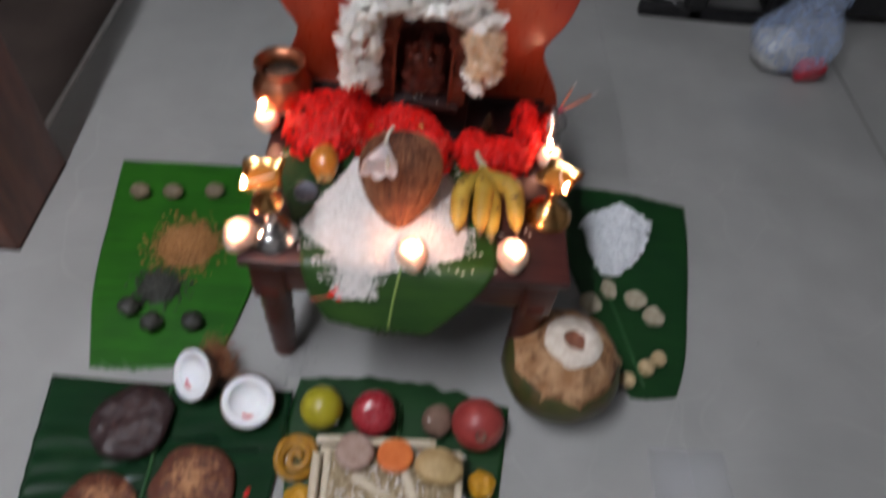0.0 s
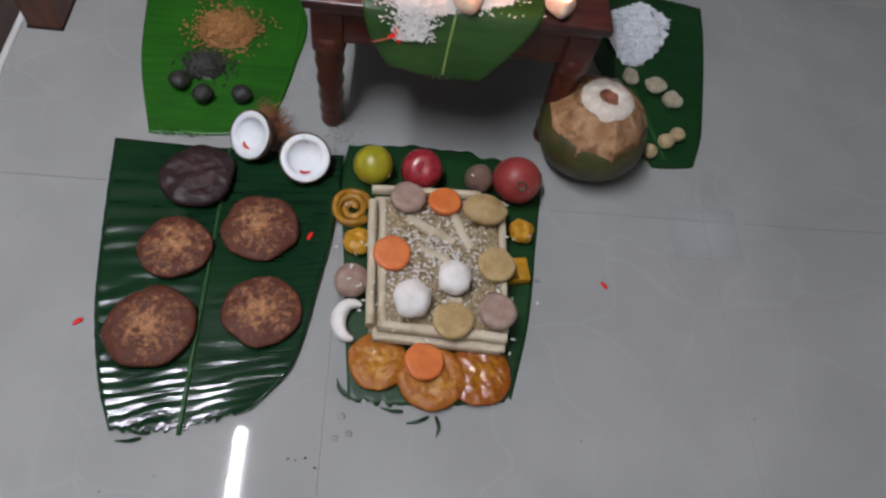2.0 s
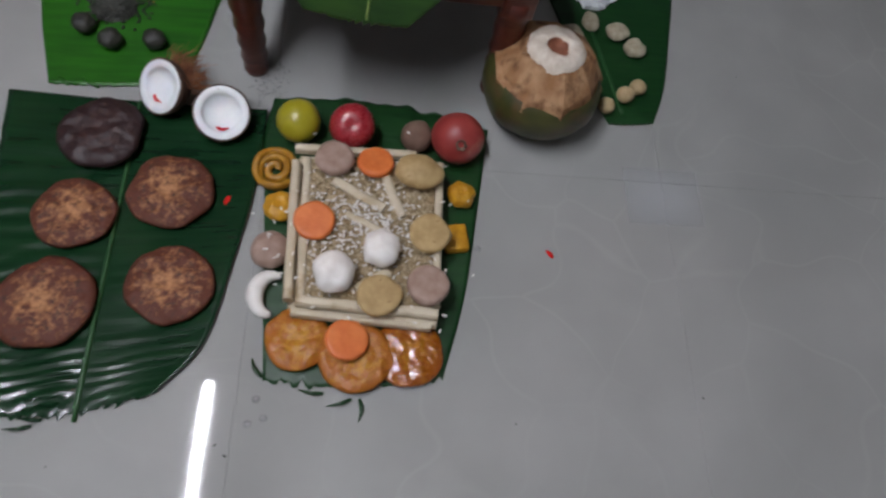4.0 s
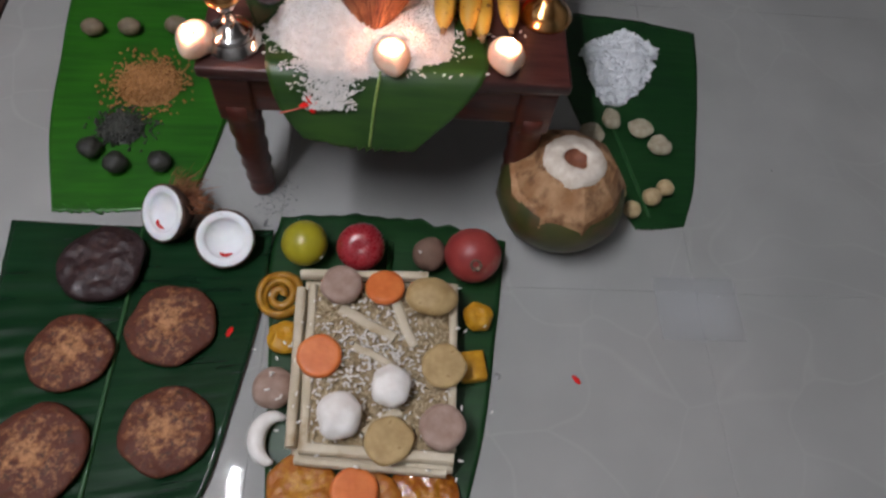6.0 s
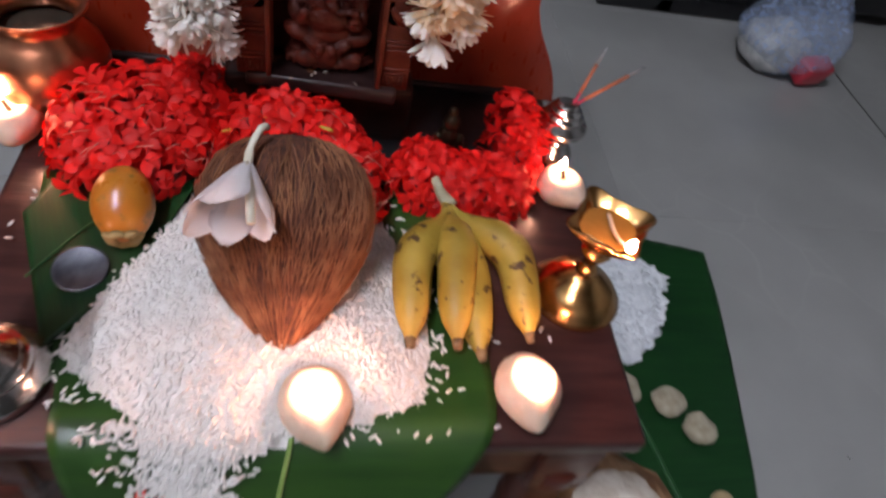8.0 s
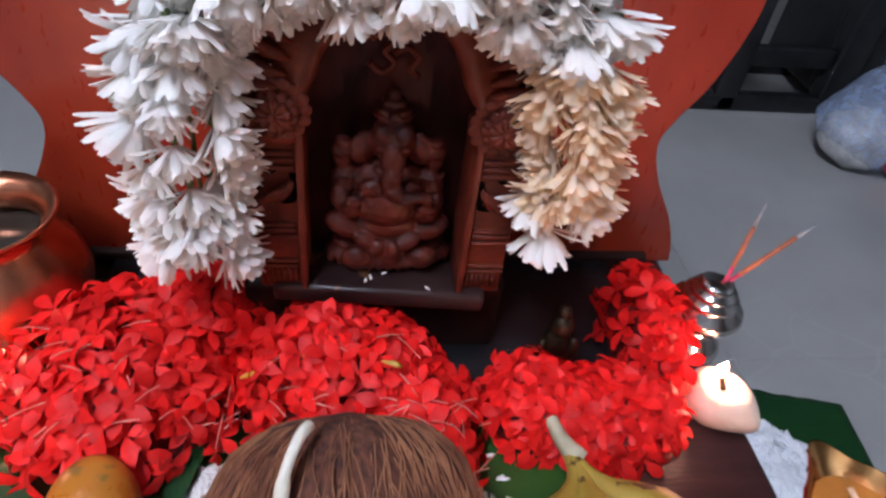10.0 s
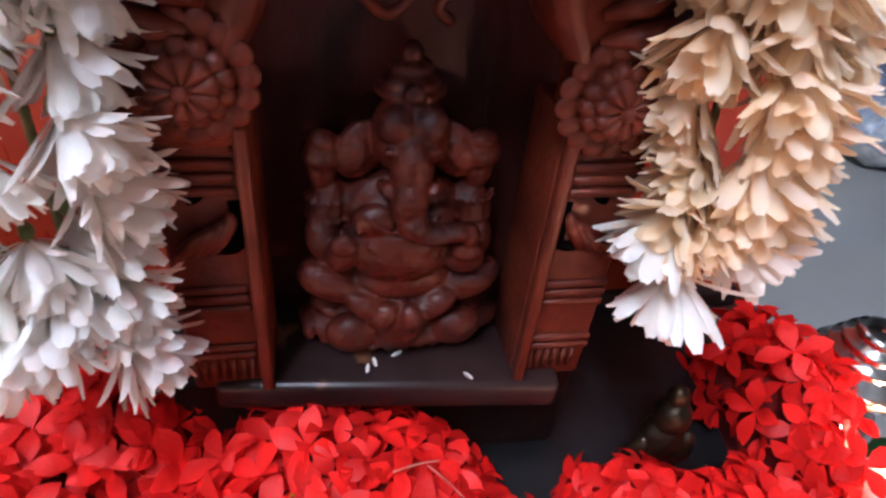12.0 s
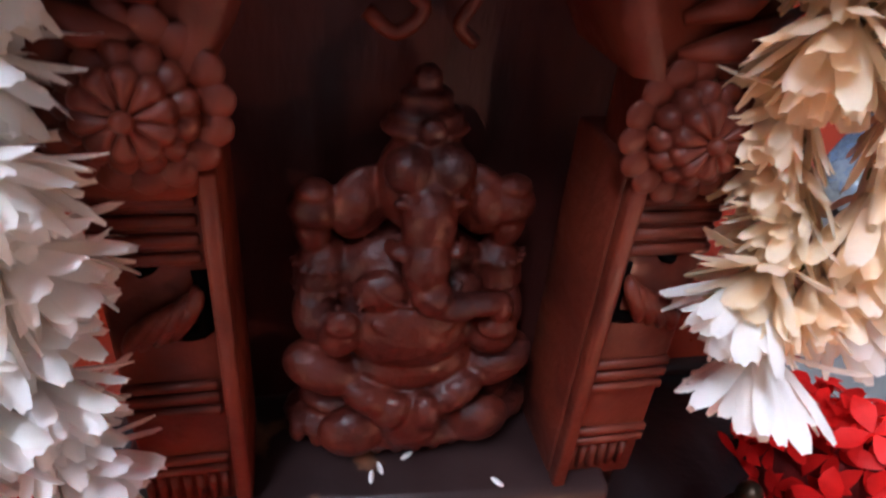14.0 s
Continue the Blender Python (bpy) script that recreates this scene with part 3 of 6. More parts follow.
# ---- carved shrine ----
shrine = thing("carved_shrine", 0.001, 0.243, TOP, "small carved red-brown wooden shrine with pillars and arch", "shrine")
part("base", box(-0.072, 0.072, 0.02, 0.085, 0.0, 0.058, 0.004), WOOD_DARK, shrine, "dark wooden base")
# Added black plate: its colour stands for shade on the stool top.
part("base_board", box(-0.165, 0.168, -0.03, 0.098, 0.0, 0.007, 0.002), BLACK_PLASTIC, shrine, "flat black plate added as shade under the shrine")
part("plinth", box(-0.055, 0.055, 0.003, 0.06, 0.058, 0.0695, 0.0025, 2), material("plinth_stone", (0.016, 0.007, 0.007), (0.032, 0.016, 0.015), 40, 0.36, 0.2, 90, spec=0.3, spots=((0.24, 0.10, 0.05), 60, 0.62, 0.72)), shrine, "dark worn plinth", m=pose(0, 0, 0, 0, 0, -5))
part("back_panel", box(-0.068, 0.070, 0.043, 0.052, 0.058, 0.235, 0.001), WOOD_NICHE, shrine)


def rosette(r):
    """A carved round flower: a scalloped outer ring of petals, an inner one and a button."""
    bm = bmesh.new()
    for n, k, base, high in ((13, 1.0, 0.0, 0.0022), (10, 0.74, -0.0022, 0.0024)):
        rows = []
        for i in range(9):
            u = i / 8
            ring = []
            for j in range(n * 10):
                a = 2 * math.pi * j / (n * 10)
                c = abs(math.cos(n * a / 2))
                rad = r * k * u * (1 - 0.13 * (1 - c ** 0.6) * u)
                ring.append(bm.verts.new((rad * math.cos(a), base - high * (0.25 + 0.75 * c ** 0.5) * (1 - 0.75 * u ** 5) * (0.5 + 0.5 * u), rad * math.sin(a))))
            rows.append(ring)
        rows.append([bm.verts.new((v.co.x, base + 0.0025, v.co.z)) for v in rows[-1]])
        m = n * 10
        for p, q in zip(rows, rows[1:]):
            for j in range(m):
                bm.faces.new((p[j], p[(j + 1) % m], q[(j + 1) % m], q[j]))
    bmesh.ops.remove_doubles(bm, verts=bm.verts[:], dist=1e-6)
    bmesh.ops.create_icosphere(bm, subdivisions=3, radius=1, matrix=Matrix.Translation((0, -0.0042, 0)) @ Matrix.Diagonal((r * 0.17, 0.0016, r * 0.17, 1)))
    bmesh.ops.recalc_face_normals(bm, faces=bm.faces[:])
    return bm


# Near-black for solid tubes that paint the shade inside pierced carving.
HOLE_SHADE = material("hole_shade", (0.002, 0.0015, 0.0015), (0.004, 0.003, 0.003), 40, 0.9, 0.0, spec=0.0)
ROSE = mesh_of("rosette", rosette(0.0102), WOOD_CARVED)
LOBE = mesh_of("lobe", blob(0.0031, 0.0011, 0.0031, 3), WOOD_CARVED)
for s in (-1, 1):
    o = 0.0035 if s > 0 else 0.0
    x0, x1 = sorted((s * 0.036 + o, s * 0.060 + o))
    pil = part("pillar", box(x0, x1, 0.004, 0.030, 0.0665, 0.160, 0.0012), WOOD_CARVED, shrine, m=pose(0, 0.002 if s > 0 else 0.006, 0))
    xe0, xe1 = sorted((s * 0.036 + o, s * 0.0395 + o))
    part("inner_edge", box(xe0, xe1, -0.0005, 0.004, 0.0685, 0.160, 0.001), WOOD_CARVED, pil)
    for zz in (0.0815, 0.085, 0.1005, 0.1045, 0.108, 0.1405, 0.1445, 0.1485, 0.1525):
        xa, xb = sorted((s * 0.0405 + o, s * 0.060 + o))
        part("band", box(xa, xb, 0.0026, 0.0046, zz - 0.0013, zz + 0.0013, 0.0006, 1), WOOD_CARVED, pil)
    for i in range(7):
        part("fluting", tube([(s * (0.042 + i * 0.0028), 0.0036, 0.0715), (s * (0.042 + i * 0.0028), 0.0036, 0.0795)], 0.001, 6), WOOD_CARVED, pil)
    for pts, rad in ((((0.0412, 0.1375), (0.0410, 0.130), (0.0416, 0.1235), (0.0455, 0.1222), (0.0482, 0.1235), (0.0478, 0.1262)), 0.0021), (((0.0525, 0.1375), (0.0505, 0.1382), (0.0490, 0.1400)), 0.0016)):
        part("cut_out", tube(spline([(s * px + o, 0.0046, pz) for px, pz in pts], 16), rad, 8), HOLE_SHADE, pil)
    for i in range(4):
        part("carved_curl", tube(spline([(s * (0.0575 - 0.003 * i) + o, 0.004, 0.1175 + 0.001 * i), (s * (0.0545 - 0.003 * i) + o, 0.0012, 0.124 + 0.001 * i), (s * (0.0490 - 0.0022 * i) + o, 0.0008, 0.129 + 0.0012 * i), (s * (0.0455 - 0.001 * i) + o, 0.003, 0.1285 + 0.002 * i)], 12), [0.0006, 0.0012, 0.0016, 0.0019, 0.002, 0.002, 0.0019, 0.0018, 0.0016, 0.0014, 0.001, 0.0006], 7), WOOD_CARVED, pil)
    ro = piece("rosette", ROSE, shrine, pose(0.049 if s > 0 else -0.0465, -0.001, 0.169 if s > 0 else 0.1735, 0, s * 9, 0))
    for i in range(16):
        a = math.pi * 2 * i / 16 + 0.3
        piece("lobe", LOBE, ro, pose(0.0122 * math.cos(a), 0.0028, 0.0122 * math.sin(a)))
    part("rosette_back", box(*sorted((s * 0.038 + o, s * 0.066)), 0.004, 0.026, 0.154, 0.190, 0.004), WOOD_CARVED, shrine)

# arch over the niche: a pointed band with leaf relief
for s in (-1, 1):
    inner = spline([(s * 0.0350, 0, 0.178), (s * 0.0300, 0, 0.187), (s * 0.0265, 0, 0.198), (s * 0.015, 0, 0.214), (s * 0.0005, 0, 0.224)], 18)
    outer = spline([(s * 0.064, 0, 0.184), (s * 0.063, 0, 0.205), (s * 0.054, 0, 0.228), (s * 0.033, 0, 0.246), (s * 0.0005, 0, 0.256)], 18)
    bm = bmesh.new()
    rows = []
    for a, b in zip(inner, outer):
        rows.append([bm.verts.new(a + Vector((0, 0.03, 0))), bm.verts.new(a + Vector((0, 0.004, 0))), bm.verts.new(a.lerp(b, 0.12) + Vector((0, 0.000, 0))),
                     bm.verts.new(a.lerp(b, 0.2) + Vector((0, 0.003, 0))), bm.verts.new(a.lerp(b, 0.9) + Vector((0, 0.003, 0))), bm.verts.new(b + Vector((0, 0.03, 0)))])
    for p, q in zip(rows, rows[1:]):
        for i in range(5):
            bm.faces.new((p[i], p[i + 1], q[i + 1], q[i]))
    bmesh.ops.recalc_face_normals(bm, faces=bm.faces[:])
    arch = part("arch_half", bm, WOOD_CARVED, shrine)
    for i in range(1, 17, 2):
        c = inner[i].lerp(outer[i], 0.55)
        d = (outer[i] - inner[i]).normalized()
        part("carved_leaf", tube([c - d * 0.009 + Vector((0, 0.003, 0)), c + Vector((0, 0.0005, 0)), c + d * 0.010 + Vector((s * 0.003, 0.003, 0.003))], [0.0012, 0.0032, 0.0008], 7), WOOD_CARVED, arch)

# carved emblem at the head of the niche
emb = part("emblem", tube(spline([(-0.007, 0.036, 0.191), (-0.002, 0.035, 0.195), (0.003, 0.035, 0.191), (-0.001, 0.035, 0.186), (0.0035, 0.035, 0.181), (-0.002, 0.035, 0.176), (-0.008, 0.036, 0.180)], 26), 0.0017, 8), WOOD_CARVED, shrine)
part("emblem_tail", tube(spline([(0.003, 0.035, 0.185), (0.009, 0.035, 0.188), (0.014, 0.035, 0.184), (0.011, 0.035, 0.178), (0.015, 0.036, 0.174)], 18), 0.0016, 8), WOOD_CARVED, emb)

# ---- statue in the niche: one plain mesh of fused rounded forms ----
def fused(forms):
    bm = bmesh.new()
    for (x, y, z), (rx, ry, rz), (ax, ay, az) in forms:
        bmesh.ops.create_icosphere(bm, subdivisions=3, radius=1, matrix=pose(x, y, z, ax, ay, az) @ Matrix.Diagonal((rx, ry, rz, 1)))
    return bm


Z0 = (0, 0, 0)
forms = [((0.002, 0.003, 0.006), (0.036, 0.019, 0.0075), Z0), ((0.002, 0.004, 0.012), (0.032, 0.016, 0.006), Z0),
         ((-0.0005, -0.013, 0.014), (0.0085, 0.006, 0.011), Z0), ((-0.016, -0.012, 0.010), (0.009, 0.006, 0.008), (0, 12, 0)), ((0.019, -0.011, 0.010), (0.009, 0.006, 0.008), (0, -12, 0)),
         ((-0.021, -0.005, 0.029), (0.0130, 0.009, 0.0075), (0, 26, 10)), ((0.0215, -0.005, 0.028), (0.0125, 0.009, 0.0075), (0, -26, -10)),
         ((-0.010, -0.012, 0.0225), (0.010, 0.006, 0.0052), (0, 32, 0)), ((0.010, -0.012, 0.0225), (0.010, 0.006, 0.0052), (0, -32, 0)),
         ((-0.006, -0.0155, 0.020), (0.0045, 0.004, 0.006), (0, 30, 0)), ((0.003, -0.0165, 0.020), (0.004, 0.004, 0.0055), (0, -10, 0)),
         ((0.0, -0.005, 0.031), (0.017, 0.010, 0.009), Z0), ((-0.001, -0.003, 0.044), (0.0185, 0.014, 0.0165), Z0), ((-0.001, -0.001, 0.058), (0.019, 0.010, 0.012), Z0),
         ((-0.0085, -0.010, 0.0565), (0.0075, 0.0045, 0.006), Z0), ((0.0085, -0.009, 0.0555), (0.0075, 0.0045, 0.006), Z0),
         ((-0.0225, 0.0, 0.057), (0.0068, 0.0075, 0.0105), (0, 8, 0)), ((0.0215, 0.0, 0.0555), (0.0068, 0.0075, 0.0105), (0, -8, 0)),
         ((-0.0245, -0.004, 0.046), (0.0055, 0.006, 0.009), (0, -8, 0)), ((0.0235, -0.004, 0.0435), (0.0055, 0.006, 0.009), (0, 8, 0)),
         ((-0.0245, -0.001, 0.0705), (0.0045, 0.005, 0.0075), (0, -6, 0)), ((0.0225, -0.001, 0.0700), (0.0045, 0.005, 0.0075), (0, 6, 0)),
         ((-0.0240, -0.003, 0.0765), (0.0062, 0.0055, 0.0052), Z0), ((0.0220, -0.003, 0.0765), (0.0062, 0.0055, 0.0052), Z0),
         ((-0.0240, -0.004, 0.0815), (0.0042, 0.004, 0.0030), Z0), ((0.0222, -0.004, 0.0815), (0.0042, 0.004, 0.0030), Z0),
         ((-0.0190, -0.011, 0.0445), (0.0052, 0.0045, 0.0065), (0, 10, 0)), ((-0.0185, -0.0135, 0.0495), (0.0042, 0.003, 0.004), Z0), ((0.0190, -0.012, 0.0425), (0.0068, 0.005, 0.0058), Z0), ((0.0190, -0.0145, 0.0475), (0.0052, 0.0045, 0.0036), Z0),
         ((0.0005, -0.003, 0.083), (0.0112, 0.0105, 0.0135), Z0), ((-0.004, -0.009, 0.0885), (0.0058, 0.005, 0.0058), Z0), ((0.005, -0.009, 0.0885), (0.0058, 0.005, 0.0058), Z0),
         ((-0.0135, -0.003, 0.0775), (0.0075, 0.0036, 0.0098), (0, 18, 14)), ((0.0140, -0.003, 0.0775), (0.0072, 0.0036, 0.0098), (0, -18, -14)),
         ((-0.0150, -0.0058, 0.0770), (0.0038, 0.0020, 0.0062), (0, 18, 0)), ((0.0155, -0.0058, 0.0770), (0.0038, 0.0020, 0.0062), (0, -18, 0)),
         ((0.0005, -0.0125, 0.0765), (0.0064, 0.0058, 0.0098), Z0), ((0.0000, -0.0155, 0.0665), (0.0056, 0.005, 0.0088), Z0), ((0.0015, -0.0170, 0.0595), (0.0050, 0.0045, 0.0062), (0, -20, 0)),
         ((0.0070, -0.0172, 0.0558), (0.0068, 0.0040, 0.0036), (0, 4, 0)), ((0.0135, -0.0168, 0.0560), (0.0065, 0.0036, 0.0031), Z0), ((0.0190, -0.0160, 0.0542), (0.0032, 0.0034, 0.0044), Z0),
         ((-0.0068, -0.0125, 0.0700), (0.0022, 0.004, 0.0022), (0, 0, 20)), ((0.0078, -0.0125, 0.0700), (0.0022, 0.004, 0.0022), (0, 0, -20)),
         ((0.0005, 0.0, 0.0955), (0.0102, 0.0085, 0.0026), Z0), ((0.0005, 0.0, 0.0985), (0.0085, 0.0072, 0.0028), Z0), ((0.0005, 0.001, 0.1022), (0.0062, 0.0052, 0.0028), Z0), ((0.0005, 0.001, 0.1062), (0.0034, 0.003, 0.0034), Z0),
         ((0.0005, -0.0085, 0.0975), (0.0032, 0.002, 0.0030), Z0), ((-0.0058, -0.0132, 0.0825), (0.0022, 0.0014, 0.0012), Z0), ((0.0066, -0.0132, 0.0825), (0.0022, 0.0014, 0.0012), Z0)]
sb = fused(forms)
# carved folds, necklace and armlets
for rx_, rz_, zc, yy, rad in ((0.0150, 0.0145, 0.060, -0.0125, 0.0007), (0.0105, 0.007, 0.062, -0.0125, 0.0009)):
    for i in range(22):
        a = math.pi * (0.10 + 0.80 * i / 21)
        bmesh.ops.create_icosphere(sb, subdivisions=1, radius=rad, matrix=Matrix.Translation((-0.001 + rx_ * math.cos(a), yy - 0.003 * math.sin(a), zc - rz_ * math.sin(a))))
for sx in (-0.0225, 0.0215):
    for zz in (0.0535, 0.0605):
        for i in range(9):
            a = math.pi * i / 8
            bmesh.ops.create_icosphere(sb, subdivisions=1, radius=0.0011, matrix=Matrix.Translation((sx + 0.0068 * math.cos(a), -0.0072 * math.sin(a), zz)))
for i in range(13):
    x = -0.030 + 0.0053 * i
    bmesh.ops.create_icosphere(sb, subdivisions=2, radius=1, matrix=Matrix.Translation((x, -0.012 + 9 * x * x, 0.004)) @ Matrix.Diagonal((0.0024, 0.003, 0.0042, 1)))
statue = part("statue", sb, STATUE)
statue.matrix_basis = pose(0.0045, 0.271, TOP + 0.0712) @ Matrix.Diagonal((0.95, 0.9, 0.92, 1))
rm = statue.modifiers.new("fuse", "REMESH")
rm.mode, rm.voxel_size, rm.use_smooth_shade = "VOXEL", 0.0006, True
sm = statue.modifiers.new("soften", "SMOOTH")
sm.factor, sm.iterations = 0.5, 3
tagged(statue, "small seated reddish-brown statue in the shrine's niche", "statue")

little = part("small_statue", fused([((0, 0, 0.008), (0.012, 0.010, 0.008), (0, 0, 0)), ((0, 0, 0.024), (0.009, 0.008, 0.013), (0, 0, 0)), ((-0.009, -0.003, 0.022), (0.004, 0.004, 0.009), (0, 0, 0)), ((0.009, -0.003, 0.022), (0.004, 0.004, 0.009), (0, 0, 0)),
                                     ((0, -0.001, 0.040), (0.007, 0.007, 0.008), (0, 0, 0)), ((0, 0, 0.049), (0.004, 0.004, 0.005), (0, 0, 0))]), material("aged_bronze", (0.025, 0.017, 0.011), (0.075, 0.05, 0.028), 60, 0.35, 0.4, 200, metal=0.8))
little.matrix_basis = pose(0.103, 0.243, TOP + 0.007)
tagged(little, "tiny dark bronze figurine standing behind red flowers", "figurine")

# ---- white flower garland over the shrine ----
def petal_strip(length, width, bend, cup=0.25):
    """One narrow petal along +x that bends upwards."""
    vs, fs = [], []
    for i, (t, w) in enumerate(((0, 0.30), (0.3, 0.72), (0.6, 1.0), (0.86, 0.92), (1.0, 0.42))):
        x, z = length * t, bend * length * t * t
        vs += [(x, -width / 2 * w, z + cup * width * w * 0.5), (x, 0, z), (x, width / 2 * w, z + cup * width * w * 0.5)]
        if i:
            k = 3 * i
            fs += [(k - 3, k, k + 1, k - 2), (k - 2, k + 1, k + 2, k - 1)]
    return vs, fs


def daisy(seed, n=58, size=0.0195):
    """A many-petalled flower head that looks along +z."""
    r = random.Random(seed)
    vs, fs = [], []
    for i in range(n):
        layer = i / n
        ln = size * (1.0 - 0.35 * layer) * r.uniform(0.85, 1.12)
        pv, pf = petal_strip(ln, 0.0047 * r.uniform(0.75, 1.15), r.uniform(-0.16, 0.34), 0.4)
        lift = 24 + 60 * layer + r.uniform(-11, 11)
        m = pose(0, 0, 0, 0, 0, i * 137.5 + r.uniform(-6, 6)) @ pose(0.002, 0, 0.001 + 0.004 * layer, r.uniform(-14, 14), -lift, 0)
        k = len(vs)
        vs += [tuple(m @ Vector(c)) for c in pv]
        fs += [tuple(j + k for j in f) for f in pf]
    me = bpy.data.meshes.new("daisy")
    me.from_pydata(vs, [], fs)
    me.polygons.foreach_set("use_smooth", [True] * len(fs))
    return me


DAISY = [daisy(i) for i in range(4)]
for d in DAISY:
    d.materials.append(PETAL_WHITE)
FLAMELIT = [daisy(i + 20, 66, 0.0185) for i in range(2)]
for d in FLAMELIT:
    d.materials.append(PETAL_FLAMELIT)
CALYX = mesh_of("calyx", blob(0.0019, 0.0019, 0.0026, 2), SEPAL)
garland = thing("flower_garland", 0, 0.252, TOP + 0.09, "garland of white and cream chrysanthemums, some coloured as flame-lit, over the shrine", "garland")
line = [(-0.081, 0, 0.016), (-0.081, 0, 0.05), (-0.079, 0, 0.10), (-0.072, 0, 0.128), (-0.045, 0, 0.145), (0, 0, 0.150), (0.045, 0, 0.147), (0.070, 0, 0.13), (0.077, 0, 0.10), (0.082, 0, 0.062), (0.074, 0, 0.034)]
part("thread", tube(spline(line, 60), 0.0012, 6), SEPAL, garland, "green thread")
N = 62
cord = spline(line, N)
gr = random.Random(11)
for i, c in enumerate(cord):
    d = (cord[min(i + 1, N - 1)] - cord[max(i - 1, 0)]).normalized()
    nrm = Vector((d.z, 0, -d.x))
    upright = abs(d.z) > 0.75
    for k in (((-1, 1), (0,))[i % 2] if i < N - 3 else ((), (), (0,))[i - N + 3]):
        p = c + nrm * 0.0108 * k + Vector((gr.uniform(-0.004, 0.004), -0.012 - 0.007 * (k == 0) + gr.uniform(-0.004, 0.004), gr.uniform(-0.004, 0.004)))
        me = DAISY[gr.randrange(4)]
        if N - 18 < i < N - 4:
            me = FLAMELIT[gr.randrange(2)]
        out = (1 if nrm.x * k > 0 else -1) * abs(k)
        fl = piece("flower", me, garland, turn(p.x, p.y, p.z, 146 + gr.uniform(-14, 16), gr.uniform(-14, 14) - 20 * out * upright, gr.uniform(-24, 24) + 20 * out, gr.uniform(0.78, 1.08)))
        piece("calyx", CALYX, fl, pose(0, 0, -0.001))

# ---- heaps of red four-petalled flowers ----
def ixora(seed):
    r = random.Random(seed)
    vs, fs = [], []
    for i in range(4):
        ln, w = 0.0122 * r.uniform(0.9, 1.1), 0.0068 * r.uniform(0.9, 1.1)
        m = pose(0, 0, 0, 0, 0, 90 * i + r.uniform(-9, 9)) @ pose(0, 0, 0, r.uniform(-14, 14), r.uniform(-22, 6), 0)
        k = len(vs)
        for t, ww, z in ((0.04, 0.12, 0), (0.35, 0.8, 0.0006), (0.6, 1.0, 0.0008), (0.84, 0.62, 0.0002), (1.0, 0.06, -0.0008)):
            vs += [tuple(m @ Vector((ln * t, -w / 2 * ww, z + 0.0007 * ww))), tuple(m @ Vector((ln * t, 0, z))), tuple(m @ Vector((ln * t, w / 2 * ww, z + 0.0007 * ww)))]
        for q in range(4):
            a = k + 3 * q
            fs += [(a, a + 3, a + 4, a + 1), (a + 1, a + 4, a + 5, a + 2)]
    k = len(vs)
    for z, rr in ((0.0002, 0.0009), (-0.016, 0.0006)):
        vs += [(rr * math.cos(i * 2.094), rr * math.sin(i * 2.094), z) for i in range(3)]
    for i in range(3):
        j = (i + 1) % 3
        fs.append((k + i, k + j, k + 3 + j, k + 3 + i))
    me = bpy.data.meshes.new("ixora")
    me.from_pydata(vs, [], fs)
    me.polygons.foreach_set("use_smooth", [True] * len(fs))
    me.materials.append(PETAL_RED)
    return me


IXORA = [ixora(i) for i in range(5)]


def red_heap(x, y, humps, count, seed, label):
    """A mound of small red flowers: each hump is dx, dy, rx, ry, height."""
    r = random.Random(seed)
    heap = thing("red_flower_heap", x, y, TOP, label, "flowers", "red flower heaps on the stool")
    core = bmesh.new()
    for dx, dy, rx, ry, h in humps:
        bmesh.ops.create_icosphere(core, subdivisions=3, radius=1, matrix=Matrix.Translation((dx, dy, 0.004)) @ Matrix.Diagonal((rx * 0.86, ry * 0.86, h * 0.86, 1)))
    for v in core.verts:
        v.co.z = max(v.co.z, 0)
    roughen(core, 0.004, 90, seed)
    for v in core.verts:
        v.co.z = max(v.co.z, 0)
    part("packed_flower_core", core, HEAP_GAP_SHADE, heap)
    total = sum(rx * ry for _, _, rx, ry, _ in humps)
    for dx, dy, rx, ry, h in humps:
        n = int(count * rx * ry / total)
        for i in range(n):
            u = (i + 0.5) / n
            el = math.asin(u ** 0.8)
            az = i * 2.39996 + r.uniform(-0.2, 0.2)
            nrm = Vector((math.cos(az) * math.cos(el) / rx, math.sin(az) * math.cos(el) / ry, math.sin(el) / h)).normalized()
            p = Vector((dx + rx * 0.96 * math.cos(az) * math.cos(el), dy + ry * 0.96 * math.sin(az) * math.cos(el), 0.005 + h * 0.96 * math.sin(el))) + nrm * r.uniform(-0.003, 0.004)
            nrm = (nrm + Vector((r.uniform(-0.55, 0.55), r.uniform(-0.55, 0.45), r.uniform(-0.2, 0.5)))).normalized()
            q = nrm.to_track_quat("Z", "Y").to_matrix().to_4x4()
            piece("flower", IXORA[r.randrange(5)], heap, Matrix.Translation(p) @ q @ turn(0, 0, 0, 0, 0, r.uniform(0, 90), r.uniform(0.85, 1.15)))
    return heap


red_heap(-0.128, 0.232, [(0, 0, 0.062, 0.062, 0.060), (0.035, 0.03, 0.04, 0.035, 0.057)], 270, 3, "large dense mound of small scarlet ixora flowers")
red_heap(-0.014, 0.213, [(-0.005, 0.012, 0.058, 0.045, 0.060), (0.038, -0.015, 0.028, 0.045, 0.046)], 240, 4, "mound of scarlet ixora flowers behind the coconut")
red_heap(0.115, 0.209, [(-0.028, 0.004, 0.03, 0.028, 0.036), (0.012, -0.006, 0.042, 0.030, 0.034), (0.046, 0.045, 0.018, 0.05, 0.056)], 250, 5, "curved mound of scarlet ixora flowers beside the bananas")

